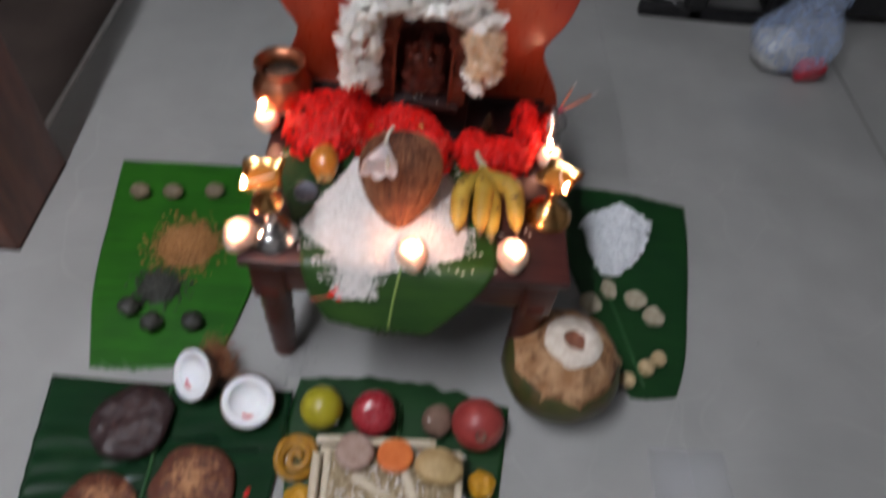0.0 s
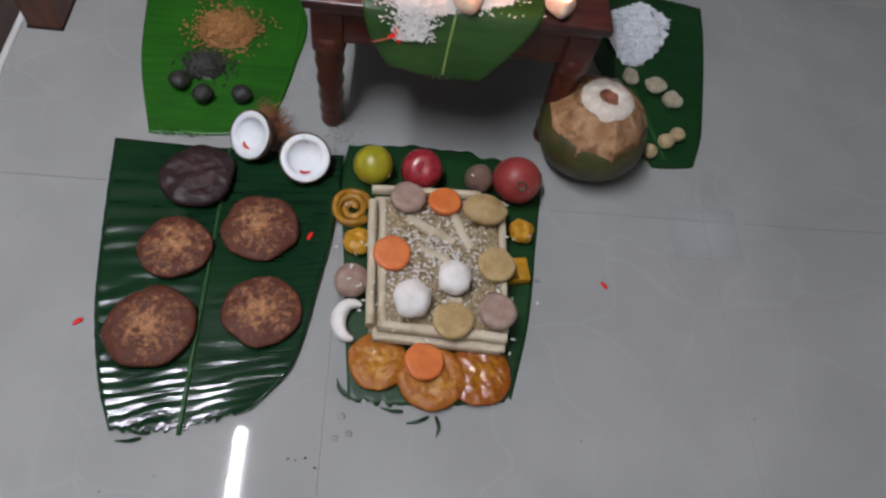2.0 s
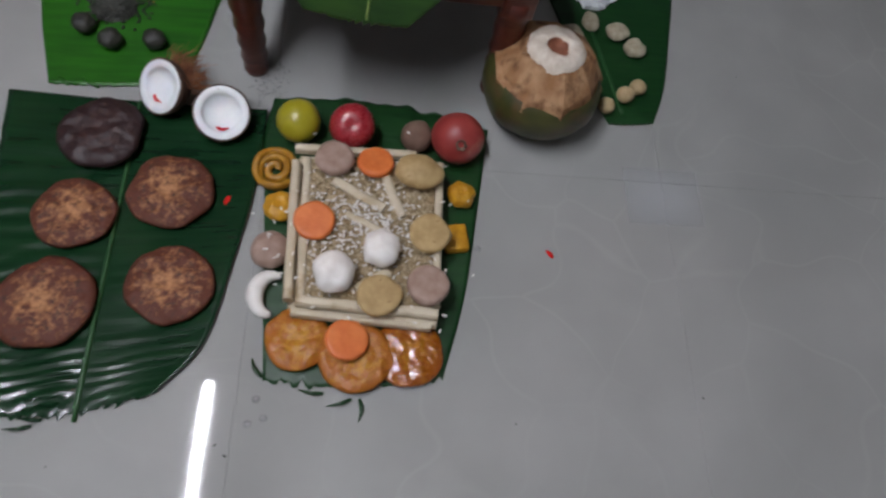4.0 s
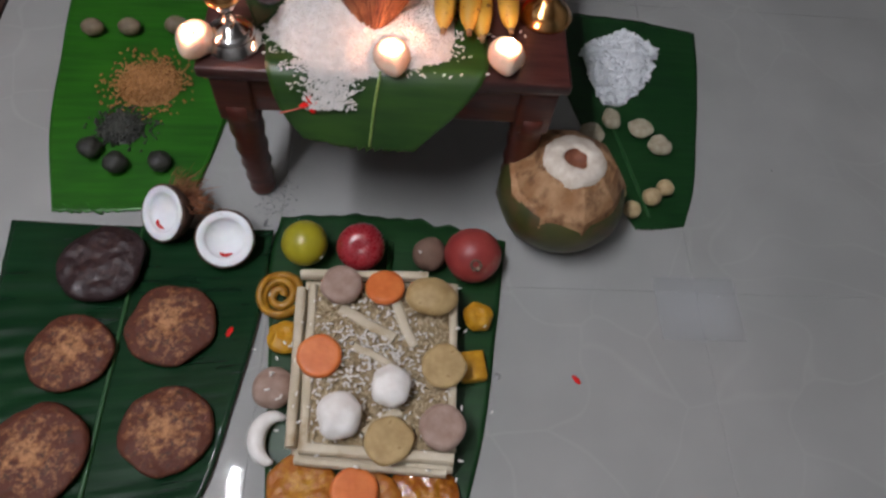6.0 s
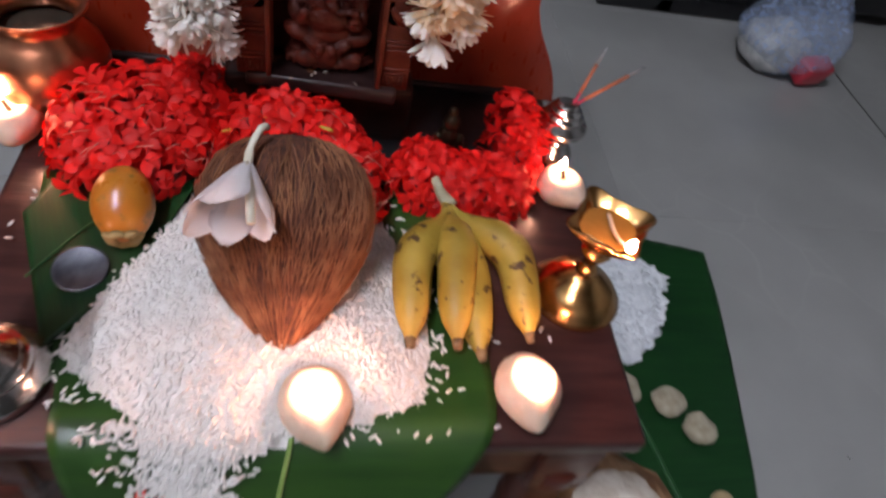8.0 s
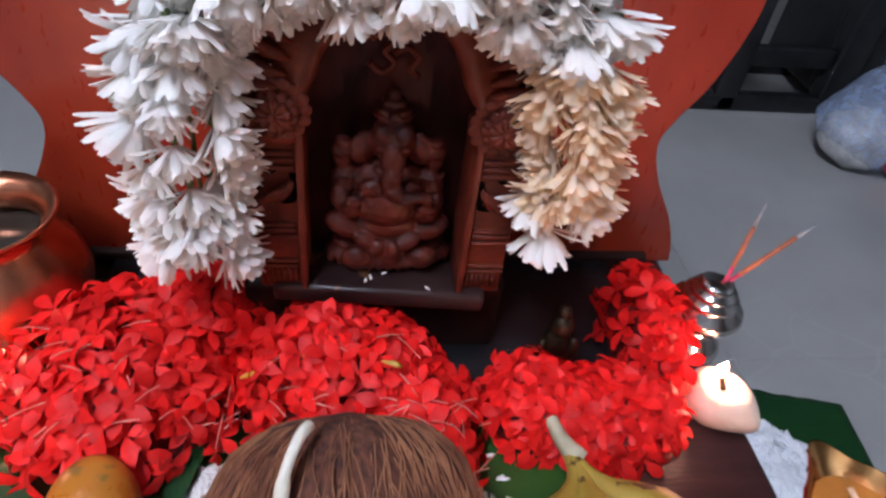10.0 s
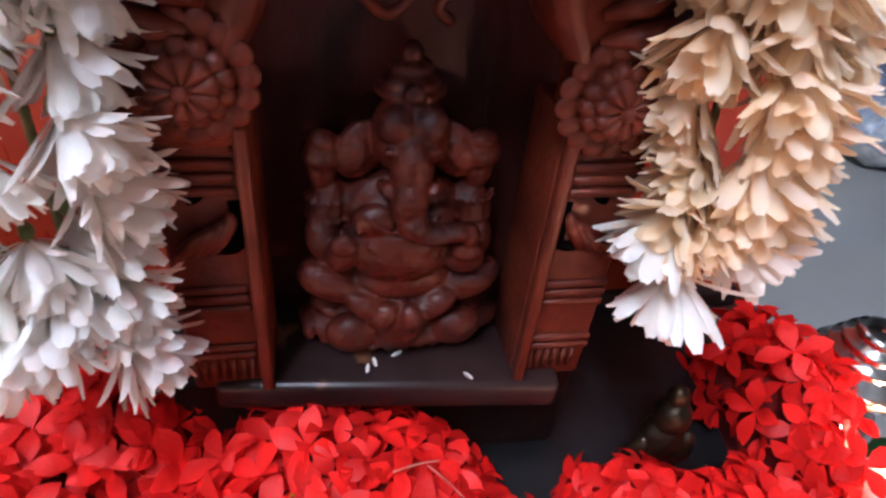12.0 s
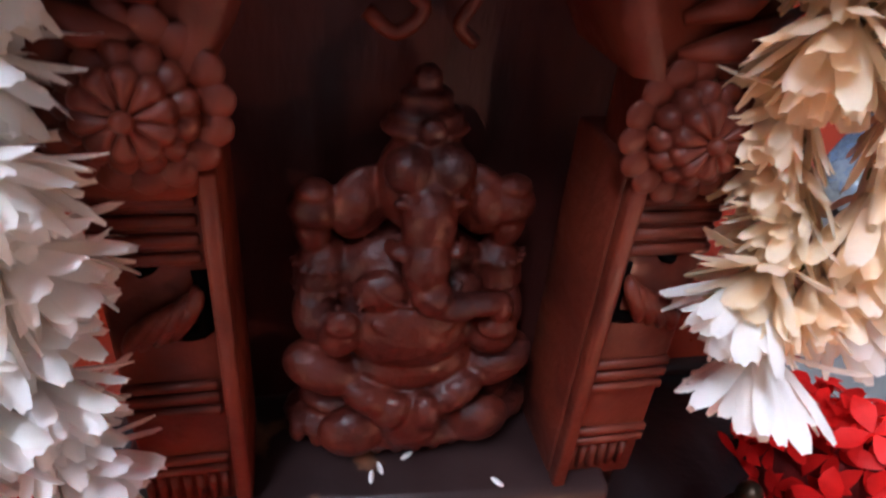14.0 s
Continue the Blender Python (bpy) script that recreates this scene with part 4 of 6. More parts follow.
strands = bmesh.new()
sr = random.Random(17)
for _ in range(70):
    a, e = sr.uniform(3.3, 6.2), sr.uniform(0.2, 1.3)
    cx, cy, rx, ry, h = sr.choice(((-0.019, 0.225, 0.06, 0.047, 0.063), (0.024, 0.198, 0.03, 0.047, 0.049), (-0.128, 0.232, 0.064, 0.064, 0.063)))
    p = Vector((cx + rx * math.cos(a) * math.cos(e), cy + ry * math.sin(a) * math.cos(e), TOP + 0.006 + h * math.sin(e)))
    d = Vector((sr.uniform(-1, 1), sr.uniform(-1, 0.4), sr.uniform(-0.2, 0.5))).normalized() * sr.uniform(0.008, 0.02)
    one = tube([p, p + d * 0.5 + Vector((0, 0, 0.001)), p + d], [0.00035, 0.0003, 0.0002], 4, cap=False)
    tmp = bpy.data.meshes.new("tmp")
    one.to_mesh(tmp)
    one.free()
    strands.from_mesh(tmp)
    bpy.data.meshes.remove(tmp)
loose_stalks = thing("flower_stalk_litter", 0, 0, 0, "thin pale pink flower stalks lying over the red heaps", "stalks")
tagged(part("stalk", strands, material("pale_stalk", (0.66, 0.12, 0.09), (0.80, 0.36, 0.28), 90, 0.6), loose_stalks), kind="stuff")

# ---- leaf plate on the stool with rice ----
plate = thing("leaf_plate", 0, 0, 0, "green banana leaf tip draped over the stool's front edge", "leaf")
Lp = [(-0.19, 0.205, TOP + 0.001), (-0.175, 0.12, TOP + 0.001), (-0.14, 0.04, TOP + 0.001), (-0.133, 0.0, TOP + 0.002), (-0.122, -0.024, 0.245), (-0.095, -0.045, 0.212)]
Rp = [(0.10, 0.23, TOP + 0.001), (0.112, 0.13, TOP + 0.001), (0.118, 0.05, TOP + 0.001), (0.113, 0.002, TOP + 0.002), (0.085, -0.026, 0.246), (0.035, -0.052, 0.203)]
part("blade", blade(Lp, Rp, 40, 60, 0.0006, 0.0008, 14, 2.0, torn_end=0.006, rib=0.52), LEAF_PLATE, plate)
part("midrib", tube(spline([(0.0, 0.10, TOP + 0.002), (-0.005, 0.02, TOP + 0.0035), (-0.006, -0.002, TOP + 0.004), (-0.012, -0.026, 0.249), (-0.017, -0.05, 0.208)], 20), 0.0016, 8), RIB_PALE, plate, "pale green midrib")
small = thing("areca_leaf", 0, 0, 0, "dark green leaf lying under the areca fruit", "leaf")
part("blade", blade([(-0.19, 0.16, TOP + 0.004), (-0.17, 0.205, TOP + 0.006), (-0.12, 0.222, TOP + 0.008), (-0.088, 0.21, TOP + 0.01)],
                    [(-0.15, 0.055, TOP + 0.004), (-0.125, 0.09, TOP + 0.006), (-0.10, 0.14, TOP + 0.008), (-0.085, 0.19, TOP + 0.01)], 24, 30, 0.0006, 0.001, 20, 4.0), LEAF_MID, small)

PILE = [(-0.085, 0.19), (-0.11, 0.145), (-0.128, 0.108), (-0.142, 0.055), (-0.10, 0.012), (-0.078, -0.008), (-0.04, -0.012), (0.0, 0.0), (0.035, 0.004), (0.072, 0.02), (0.078, 0.06), (0.075, 0.12), (0.05, 0.17), (0.0, 0.18)]
rice = thing("rice_mound", 0, 0, TOP + 0.002, "loose mound of raw white rice on the leaf", "rice")


def pile_height(x, y):
    e = edge_distance(x, y, PILE)
    return (0.024 * (1 - math.exp(-e / 0.03)) + 0.002 * noise.noise(Vector((x * 60, y * 60, 1)))) if inside(x, y, PILE) else 0.0


bm = bmesh.new()
gx, gy = 64, 60
gridv = [[bm.verts.new((-0.15 + 0.24 * i / gx, -0.02 + 0.22 * j / gy, pile_height(-0.15 + 0.24 * i / gx, -0.02 + 0.22 * j / gy) - 0.0005)) for i in range(gx + 1)] for j in range(gy + 1)]
for j in range(gy):
    for i in range(gx):
        q = (gridv[j][i], gridv[j][i + 1], gridv[j + 1][i + 1], gridv[j + 1][i])
        if max(v.co.z for v in q) > 0.0008:
            bm.faces.new(q)
bmesh.ops.delete(bm, geom=[v for v in bm.verts if not v.link_faces], context="VERTS")
part("packed_rice", bm, RICE, rice)
gr = random.Random(5)
places = []
while len(places) < 5200:
    x, y = gr.uniform(-0.155, 0.09), gr.uniform(-0.02, 0.20)
    if inside(x, y, PILE):
        h = pile_height(x, y)
        places.append(turn(x, y, h + gr.uniform(-0.0008, 0.0012), gr.uniform(0, 360), gr.uniform(-35, 35), gr.uniform(0, 360), gr.uniform(0.85, 1.15)))
    elif gr.random() < 0.12 and edge_distance(x, y, PILE) < 0.022 and -0.004 < y < 0.2:
        places.append(turn(x, y, 0.001, 0, 0, gr.uniform(0, 360)))
# the part that spills down over the leaf's bend
while len(places) < 6500:
    t = gr.random() ** 1.5
    x = gr.gauss(-0.062, 0.02 - 0.008 * t)
    y = 0.006 - 0.036 * t
    z = 0.004 if y > -0.004 else 0.004 - (abs(y) - 0.004) * 1.3
    places.append(turn(x, y, z + gr.uniform(-0.001, 0.006 * (1 - t)), gr.uniform(0, 360), gr.uniform(-30, 40), gr.uniform(0, 360), gr.uniform(0.85, 1.1)))
for _ in range(130):
    x, y = gr.uniform(-0.2, 0.2), gr.uniform(0.0, 0.2)
    if edge_distance(x, y, PILE) < 0.09 and not inside(x, y, PILE):
        places.append(turn(x, y, 0.0012, 0, 0, gr.uniform(0, 360)))
stuff("rice_grain", seed_shape(0.0062, 0.0011), places, RICE, rice)

part("midrib", tube(spline([(-0.172, 0.105, TOP + 0.0075), (-0.14, 0.155, TOP + 0.010), (-0.092, 0.20, TOP + 0.0125)], 12), 0.0009, 6), RIB_DARK, small)

# ---- whole coconut with a white lily on it ----
nut = thing("coconut", -0.015, 0.116, TOP + 0.054, "whole brown husked coconut with fibrous shell, set in rice", "coconut")
axis = pose(0, 0, 0, -56, 0, 0)
NUTLINE = [(0, -0.090), (0.006, -0.081), (0.018, -0.064), (0.035, -0.040), (0.049, -0.012), (0.0525, 0.006), (0.0500, 0.024), (0.0415, 0.040), (0.026, 0.051), (0, 0.055)]
bm = lathe([(0, -0.090)] + [(max(v.x, 0.001), v.z) for v in spline([(r, 0, z) for r, z in NUTLINE], 40)][1:-1] + [(0, 0.055)], 56)
for v in bm.verts:
    a = math.atan2(v.co.y, v.co.x)
    k = 1 + 0.05 * noise.noise(Vector((math.cos(a) * 1.5, math.sin(a) * 1.5, v.co.z * 20))) + 0.018 * noise.noise(Vector((math.cos(a) * 14, math.sin(a) * 14, v.co.z * 12)))
    v.co.x *= k
    v.co.y *= k
part("shell", bm, HUSK, nut, m=axis)
fr = random.Random(8)
bm = bmesh.new()
for _ in range(900):
    az, z = fr.uniform(0, 6.283), fr.uniform(-0.085, 0.02)
    wob, stand = fr.gauss(0, 0.022), fr.uniform(0.0, 0.0045)
    pts = []
    for k in range(9):
        zz = min(z + k * 0.0065, 0.053)
        rr = float(np.interp(zz, [q[1] for q in NUTLINE], [q[0] for q in NUTLINE]))
        a = az + wob * k + 0.02 * math.sin(k * 1.3 + az * 7)
        kk = 1 + 0.05 * noise.noise(Vector((math.cos(a) * 1.5, math.sin(a) * 1.5, zz * 20)))
        rr = rr * kk + 0.0007 + stand * k / 8
        pts.append((rr * math.cos(a), rr * math.sin(a), zz))
    sub = tube(pts, fr.choice((0.00022, 0.0003, 0.0004)), 3, cap=False)
    tmp = bpy.data.meshes.new("tmp")
    sub.to_mesh(tmp)
    sub.free()
    bm.from_mesh(tmp)
    bpy.data.meshes.remove(tmp)
tagged(part("fibre", bm, FIBRE, nut, m=axis), kind="stuff")

lily = thing("lily", -0.036, 0.106, TOP + 0.111, "white drooping lily flower with pale stem resting on the coconut", "flower")
part("stem", tube(spline([(0.008, 0.028, 0.006), (0.005, 0.022, 0.008), (0.001, 0.011, 0.005), (0, 0, 0.001)], 14), [0.0022] * 5 + [0.0020] * 5 + [0.0026] * 4, 8), LILY_STEM, lily)

bell = Matrix.Translation((0, 0, 0.002)) @ Vector((-0.08, -0.98, -0.05)).to_track_quat("Z", "Y").to_matrix().to_4x4()
for i, facing in enumerate((12, 108, 156, 205, 258, 316)):
    bm = bmesh.new()
    rows = []
    for j in range(12):
        u = j / 11
        rad = 0.0026 + 0.0150 * min(1, u * 1.5) ** 0.85 + 0.013 * max(0, u - 0.6) ** 1.3 * (1.25 + 0.3 * (i in (2, 3)))
        wide = 0.72 * (1 - 0.85 * max(0, (u - 0.64) / 0.36) ** 2)
        row = []
        for k in range(7):
            a = math.radians(facing) + wide * (k - 3) / 3
            rr = rad * (1 + 0.05 * (i % 2)) + 0.0006 * math.sin(k * 2 + i)
            row.append(bm.verts.new((rr * math.cos(a), rr * math.sin(a) * 0.72, 0.047 * u * (1 - 0.06 * (i % 3)))))
        rows.append(row)
    for p, q in zip(rows, rows[1:]):
        for k in range(6):
            bm.faces.new((p[k], q[k], q[k + 1], p[k + 1]))
    bmesh.ops.solidify(bm, geom=bm.faces[:], thickness=0.0005)
    bmesh.ops.recalc_face_normals(bm, faces=bm.faces[:])
    part("petal", bm, LILY, lily, m=bell)
part("stamen", tube([(0, 0, 0.004), (0.004, -0.026, 0.008), (0.006, -0.044, 0.003)], [0.001, 0.0026, 0.0024], 8), LILY_STEM, lily)

# ---- bananas ----
bunch = thing("banana_bunch", 0.1, 0.12, TOP - 0.005, "bunch of small ripe yellow bananas with brown-flecked skin", "bananas")
crown_at = Vector((-0.003, 0.058, 0.026))
for i, (tx, ty, tz, mx_, my, mz) in enumerate(((-0.036, -0.060, 0.020, -0.030, 0.002, 0.030), (-0.006, -0.062, 0.022, -0.002, 0.004, 0.034), (0.010, -0.068, 0.018, 0.010, -0.006, 0.018), (0.044, -0.054, 0.020, 0.037, 0.008, 0.032))):
    c = spline([crown_at, crown_at + Vector(((mx_ - crown_at.x) * 0.2, (my - crown_at.y) * 0.4, 0.007)), (mx_, my, mz), (tx * 0.95, ty * 0.6, (tz + mz) / 2), (tx, ty, tz)], 18)
    rad = [0.80 * q for q in (0.0044, 0.0042, 0.0042, 0.0044, 0.0050, 0.0074, 0.0128, 0.0172, 0.0184, 0.0182, 0.0172, 0.0168, 0.016, 0.0148, 0.013, 0.0105, 0.007, 0.0038)]
    bm = tube(c, rad, 6)
    bmesh.ops.subdivide_edges(bm, edges=bm.edges[:], cuts=1, use_grid_fill=True, smooth=0.35)
    b = part("banana", bm, BANANA, bunch)
    part("tip", tube([c[-1] - (c[-1] - c[-2]) * 0.3, c[-1] + (c[-1] - c[-2]).normalized() * 0.005], [0.004, 0.0028], 8), BANANA_END, b, "dark dry tip")
part("stalk", tube(spline([crown_at + Vector((0.004, -0.004, 0)), crown_at + Vector((-0.004, 0.005, 0.005)), crown_at + Vector((-0.010, 0.014, 0.013))], 8), [0.0062, 0.0058, 0.0050, 0.0044, 0.0040, 0.0037, 0.0035, 0.0034], 10), BANANA_STEM, bunch, "pale cut stalk")

# ---- areca fruit and coin ----
ar = thing("areca_fruit", -0.122, 0.152, TOP + 0.028, "orange ripe areca fruit with dry cap", "fruit")
part("skin", blob(0.0195, 0.026, 0.019, 4, 0.0008, 40), ARECA, ar, m=pose(0, 0, 0, 22, 0, 8))
for i in range(7):
    a = 2 * math.pi * i / 7
    part("cap_scale", blob(0.0055, 0.0028, 0.0055, 2), CAP, ar, "dry straw-coloured cap scale", m=pose(0, 0, 0, 22, 0, 8) @ pose(0.008 * math.cos(a), -0.024, 0.008 * math.sin(a), 30 * math.sin(a), 0, 30 * math.cos(a)))
coin = thing("coin", -0.142, 0.112, TOP + 0.008, "round silver coin lying on the leaf", "coin")
part("disc", lathe([(0, 0), (0.0155, 0), (0.0168, 0.0005), (0.0168, 0.0017), (0.0158, 0.0021), (0.0148, 0.0017), (0, 0.0017)], 40), COIN, coin, m=pose(0, 0, 0, 8, 0, 0))

# ---- dough lamps ----
def dough_lamp(x, y, spin, flame_x, flame_y, seed, size=0.9, high=1.0):
    d = thing("dough_lamp", x, y, TOP, "lit lamp hand-shaped from pale dough with a small flame", "lamp", "dough lamps on the stool", rz=spin)
    bm = blob(0.024 * size, 0.025 * size, 0.02 * size, 4, 0.0016, 60, seed, -0.014 * size)
    for v in bm.verts:
        if v.co.y < -0.006:
            k = (-v.co.y - 0.006) / 0.019
            v.co.y -= 0.011 * k * k
            v.co.x *= 1 - 0.55 * k * k
            v.co.z += 0.002 * k
        rr = math.hypot(v.co.x, v.co.y)
        if v.co.z > 0 and rr < 0.015 * size:
            v.co.z -= 0.010 * size * (1 - (rr / (0.015 * size)) ** 2)
        v.co.z += 0.014 * size
    part("bowl", bm, DOUGH, d)
    part("wick", tube([(0, 0, 0.020), (flame_x * 0.6, flame_y * 0.6, 0.026), (flame_x, flame_y, 0.033)], [0.0018, 0.0016, 0.0010], 6), CHAR, d)
    fl = lathe([(0, 0), (0.0030, 0.002), (0.0040, 0.005), (0.0036, 0.009), (0.002, 0.013), (0, 0.018)], 16)
    part("flame", fl, FLAME_M, d, "small yellow flame", m=pose(flame_x, flame_y, 0.026, 4, 0, 0) @ Matrix.Diagonal((high, high, high, 1)))
    return d


dough_lamp(-0.212, 0.028, -10, 0.0, -0.012, 1)
dough_lamp(0.006, 0.018, 12, 0.0, -0.006, 2)
dough_lamp(0.137, 0.028, 0, 0.002, -0.004, 3)
dough_lamp(-0.219, 0.246, 10, -0.006, 0.005, 4, size=0.82)
dough_lamp(0.199, 0.216, 30, 0.0, 0.006, 5, size=0.8, high=0.7)

# ---- metal oil lamps ----
def oil_lamp(x, y, base_mat, spin, label, rise=0.0):
    o = thing("oil_lamp", x, y, TOP, label, "oil lamp", "standing oil lamps on the stool", rz=spin)
    part("base", lathe([(0, 0), (0.033, 0), (0.034, 0.003), (0.031, 0.006), (0.030, 0.009), (0.024, 0.016), (0.013, 0.024), (0.007, 0.029), (0, 0.030)], 48), base_mat, o)
    part("stem", lathe([(0, 0.026), (0.006, 0.026), (0.009, 0.031), (0.006, 0.035), (0.0045, 0.042), (0.009, 0.047), (0.011, 0.051), (0.007, 0.055), (0.006, 0.060), (0.010, 0.063), (0, 0.063)], 28), base_mat, o)
    if rise:
        part("bell", lathe([(0, 0.060), (0.009, 0.060), (0.019, 0.062), (0.020, 0.065), (0.016, 0.072), (0.009, 0.082), (0.006, 0.090), (0.006, 0.098), (0, 0.1)], 44), BRASS, o, "shiny brass bell-shaped collar")
        part("ring", lathe([(0.022, 0.010), (0.026, 0.012), (0.026, 0.016), (0.020, 0.019)], 40), base_mat, o)
    bm = lathe([(0, 0.060), (0.012, 0.061), (0.021, 0.066), (0.025, 0.073), (0.0265, 0.080), (0.0255, 0.080), (0.022, 0.073), (0.012, 0.069), (0, 0.068)], 64)
    for v in bm.verts:
        a = math.atan2(v.co.y, v.co.x)
        k = abs(math.cos(2 * a)) ** 5 * max(0, (v.co.z - 0.064) / 0.016)
        v.co.x *= (1 + 0.42 * k) * 0.88
        v.co.y *= (1 + 0.42 * k) * 0.88
    up = pose(0, 0, rise)
    part("bowl", bm, BRASS, o, "shiny brass bowl with pointed lips", m=up)
    part("oil", lathe([(0, 0.0725), (0.0195, 0.0725)], 40), material("lamp_oil", (0.20, 0.10, 0.02), (0.26, 0.13, 0.03), 60, 0.06, 0.0, coat=0.6), o, m=up)
    part("wick", tube(spline([(-0.012, 0.006, 0.073), (0.002, 0.002, 0.0745), (0.014, 0.0, 0.077), (0.025, 0, 0.081)], 12), 0.0013, 8), DOUGH, o, "oil-soaked cotton wick", m=up)
    part("flame", lathe([(0, 0), (0.0030, 0.002), (0.0040, 0.005), (0.0036, 0.009), (0.002, 0.013), (0, 0.018)], 16), FLAME_M, o, "small yellow flame", m=up @ pose(0.025, 0, 0.079, 0, 6, 0) @ Matrix.Diagonal((0.72, 0.72, 0.72, 1)))
    return o


oil_lamp(0.190, 0.112, BRASS, -80, "small standing brass oil lamp with burning wick")
oil_lamp(-0.174, 0.040, STEEL, -130, "small silver-stemmed oil lamp with brass bowl, burning", 0.034)

# ---- copper pot ----
pot = thing("copper_pot", -0.202, 0.29, TOP, "small round shiny copper water pot with flared rim", "pot")
part("body", lathe([(0, 0), (0.022, 0), (0.032, 0.006), (0.041, 0.02), (0.044, 0.036), (0.041, 0.051), (0.033, 0.062), (0.028, 0.067), (0.027, 0.072), (0.032, 0.078), (0.037, 0.082), (0.036, 0.0835), (0.030, 0.079), (0.0255, 0.072), (0.026, 0.067), (0.031, 0.061), (0.039, 0.05), (0.0415, 0.036), (0.038, 0.022), (0, 0.012)], 56), COPPER, pot)
part("water", lathe([(0, 0.06), (0.031, 0.06)], 40), material("pot_water", (0.03, 0.025, 0.02), (0.05, 0.04, 0.03), 30, 0.03, 0.0, coat=0.5), pot)

# ---- incense holder ----
inc = thing("incense_holder", 0.2, 0.262, TOP, "small silver incense holder with two incense sticks", "incense holder")
part("base", lathe([(0, 0), (0.0165, 0), (0.0185, 0.004), (0.0190, 0.010), (0.0165, 0.016), (0.0115, 0.0205), (0.0105, 0.0225), (0.0145, 0.0275), (0, 0.029)], 36), STEEL, inc)
part("cup", lathe([(0, 0.028), (0.013, 0.029), (0.020, 0.034), (0.0225, 0.039), (0.0215, 0.043), (0.0165, 0.0465), (0.0162, 0.0475), (0.0172, 0.049), (0.0165, 0.0505), (0.0132, 0.052), (0.0130, 0.053), (0.0140, 0.0545), (0.0132, 0.056), (0.0100, 0.0575), (0.0098, 0.0585), (0.0104, 0.0598), (0.007, 0.0615), (0, 0.0618)], 40), STEEL, inc)
for sx, sy, sz, ln in ((0.34, 0.13, 0.17, 0.054), (0.13, 0.15, 0.26, 0.038)):
    d = Vector((sx, sy, sz)).normalized()
    p0 = Vector((0.004, 0, 0.058))
    st = part("incense_stick", tube([p0, p0 + d * 0.012], 0.0013, 6), PINK_STICK, inc, "thin incense stick with pink end")
    part("coating", tube([p0 + d * 0.012, p0 + d * ln], 0.0016, 6), INCENSE, st)
    part("ash_tip", tube([p0 + d * ln, p0 + d * (ln + 0.016)], [0.0011, 0.0006], 6), ASH, st)

# ---- cut banana leaves on the floor ----
def floor_leaf(lefts, rights, mat, label, rib_mat, rib, rib_pts, **kw):
    t = thing("banana_leaf", 0, 0, 0, label, "leaf", "banana leaves on the floor")
    part("blade", blade([(x, y, 0.0012) for x, y in lefts], [(x, y, 0.0012) for x, y in rights], rib=rib, **kw), mat, t)
    part("midrib", tube(spline([(x, y, 0.0035) for x, y in rib_pts], 24), 0.003, 8), rib_mat, t)
    return t


floor_leaf([(-0.558, 0.41), (-0.537, 0.26), (-0.515, 0.12), (-0.470, -0.03)], [(-0.33, 0.42), (-0.25, 0.27), (-0.258, 0.13), (-0.283, -0.012)], LEAF_BRIGHT,
           "bright green square-cut banana leaf on the tiles", LEAF_BRIGHT, 0.97, [(-0.262, 0.30), (-0.262, 0.13), (-0.284, 0.0)], wave=0.0022, torn_end=0.006, seed=1.0)
floor_leaf([(-0.517, -0.048), (-0.497, -0.20), (-0.474, -0.34), (-0.445, -0.44), (-0.415, -0.508)], [(-0.157, -0.05), (-0.160, -0.18), (-0.176, -0.30), (-0.197, -0.41), (-0.245, -0.475)], LEAF_DARK,
           "glossy dark green banana leaf piece under fried cakes", RIB_DARK, 0.47, [(-0.338, -0.05), (-0.335, -0.2), (-0.333, -0.35), (-0.330, -0.51)], wave=0.0016, torn_end=0.012, seed=3.0, ripple=0.0027, rise=0.0055, nv=220)
floor_leaf([(-0.150, -0.024), (-0.158, -0.10), (-0.146, -0.20), (-0.133, -0.33), (-0.120, -0.455)], [(0.177, -0.052), (0.170, -0.10), (0.156, -0.20), (0.136, -0.33), (0.105, -0.447)], LEAF_MID,
           "dark green banana leaf mat under fruit and sweets", RIB_DARK, 0.5, [(0.01, -0.06), (0.005, -0.2), (0.0, -0.44)], wave=0.0014, torn_end=0.011, torn_start=0.02, seed=5.0)
floor_leaf([(0.25, 0.44), (0.28, 0.30), (0.325, 0.13), (0.348, 0.04), (0.375, -0.022)], [(0.548, 0.405), (0.532, 0.29), (0.498, 0.13), (0.478, 0.05), (0.452, -0.014)], LEAF_MID,
           "dark green banana leaf beside the stool", RIB_DARK, 0.3, [(0.36, 0.2), (0.38, 0.10), (0.40, 0.0)], wave=0.002, torn_end=0.004, torn_start=0.012, seed=7.0)
SHRED = [spline([(0, 0, 0.002), (0.014, -0.004, 0.006), (0.028, -0.014, 0.003)], 8), spline([(0, 0, 0.002), (0.008, -0.012, 0.005), (0.010, -0.026, 0.002)], 8)]
for x, y, rz, k, par in ((-0.365, -0.508, 200, 0, 1), (-0.375, -0.515, 215, 0, 1), (-0.045, -0.468, 200, 0, 2), (-0.01, -0.474, 225, 0, 2), (0.0, -0.474, -20, 1, 2), (-0.122, -0.45, 190, 1, 2), (-0.43, -0.028, 185, 0, 0), (-0.40, -0.03, 175, 0, 0)):
    leaf_ob = [o for o in scene.objects if o.name.startswith("banana_leaf") and o.type == "EMPTY"][par]
    part("torn_shred", tube(SHRED[k], [0.002, 0.0028, 0.003, 0.0028, 0.0024, 0.002, 0.0012, 0.0006], 5), (LEAF_BRIGHT, LEAF_DARK, LEAF_MID)[par], leaf_ob, m=pose(x, y, 0, 0, 0, rz))

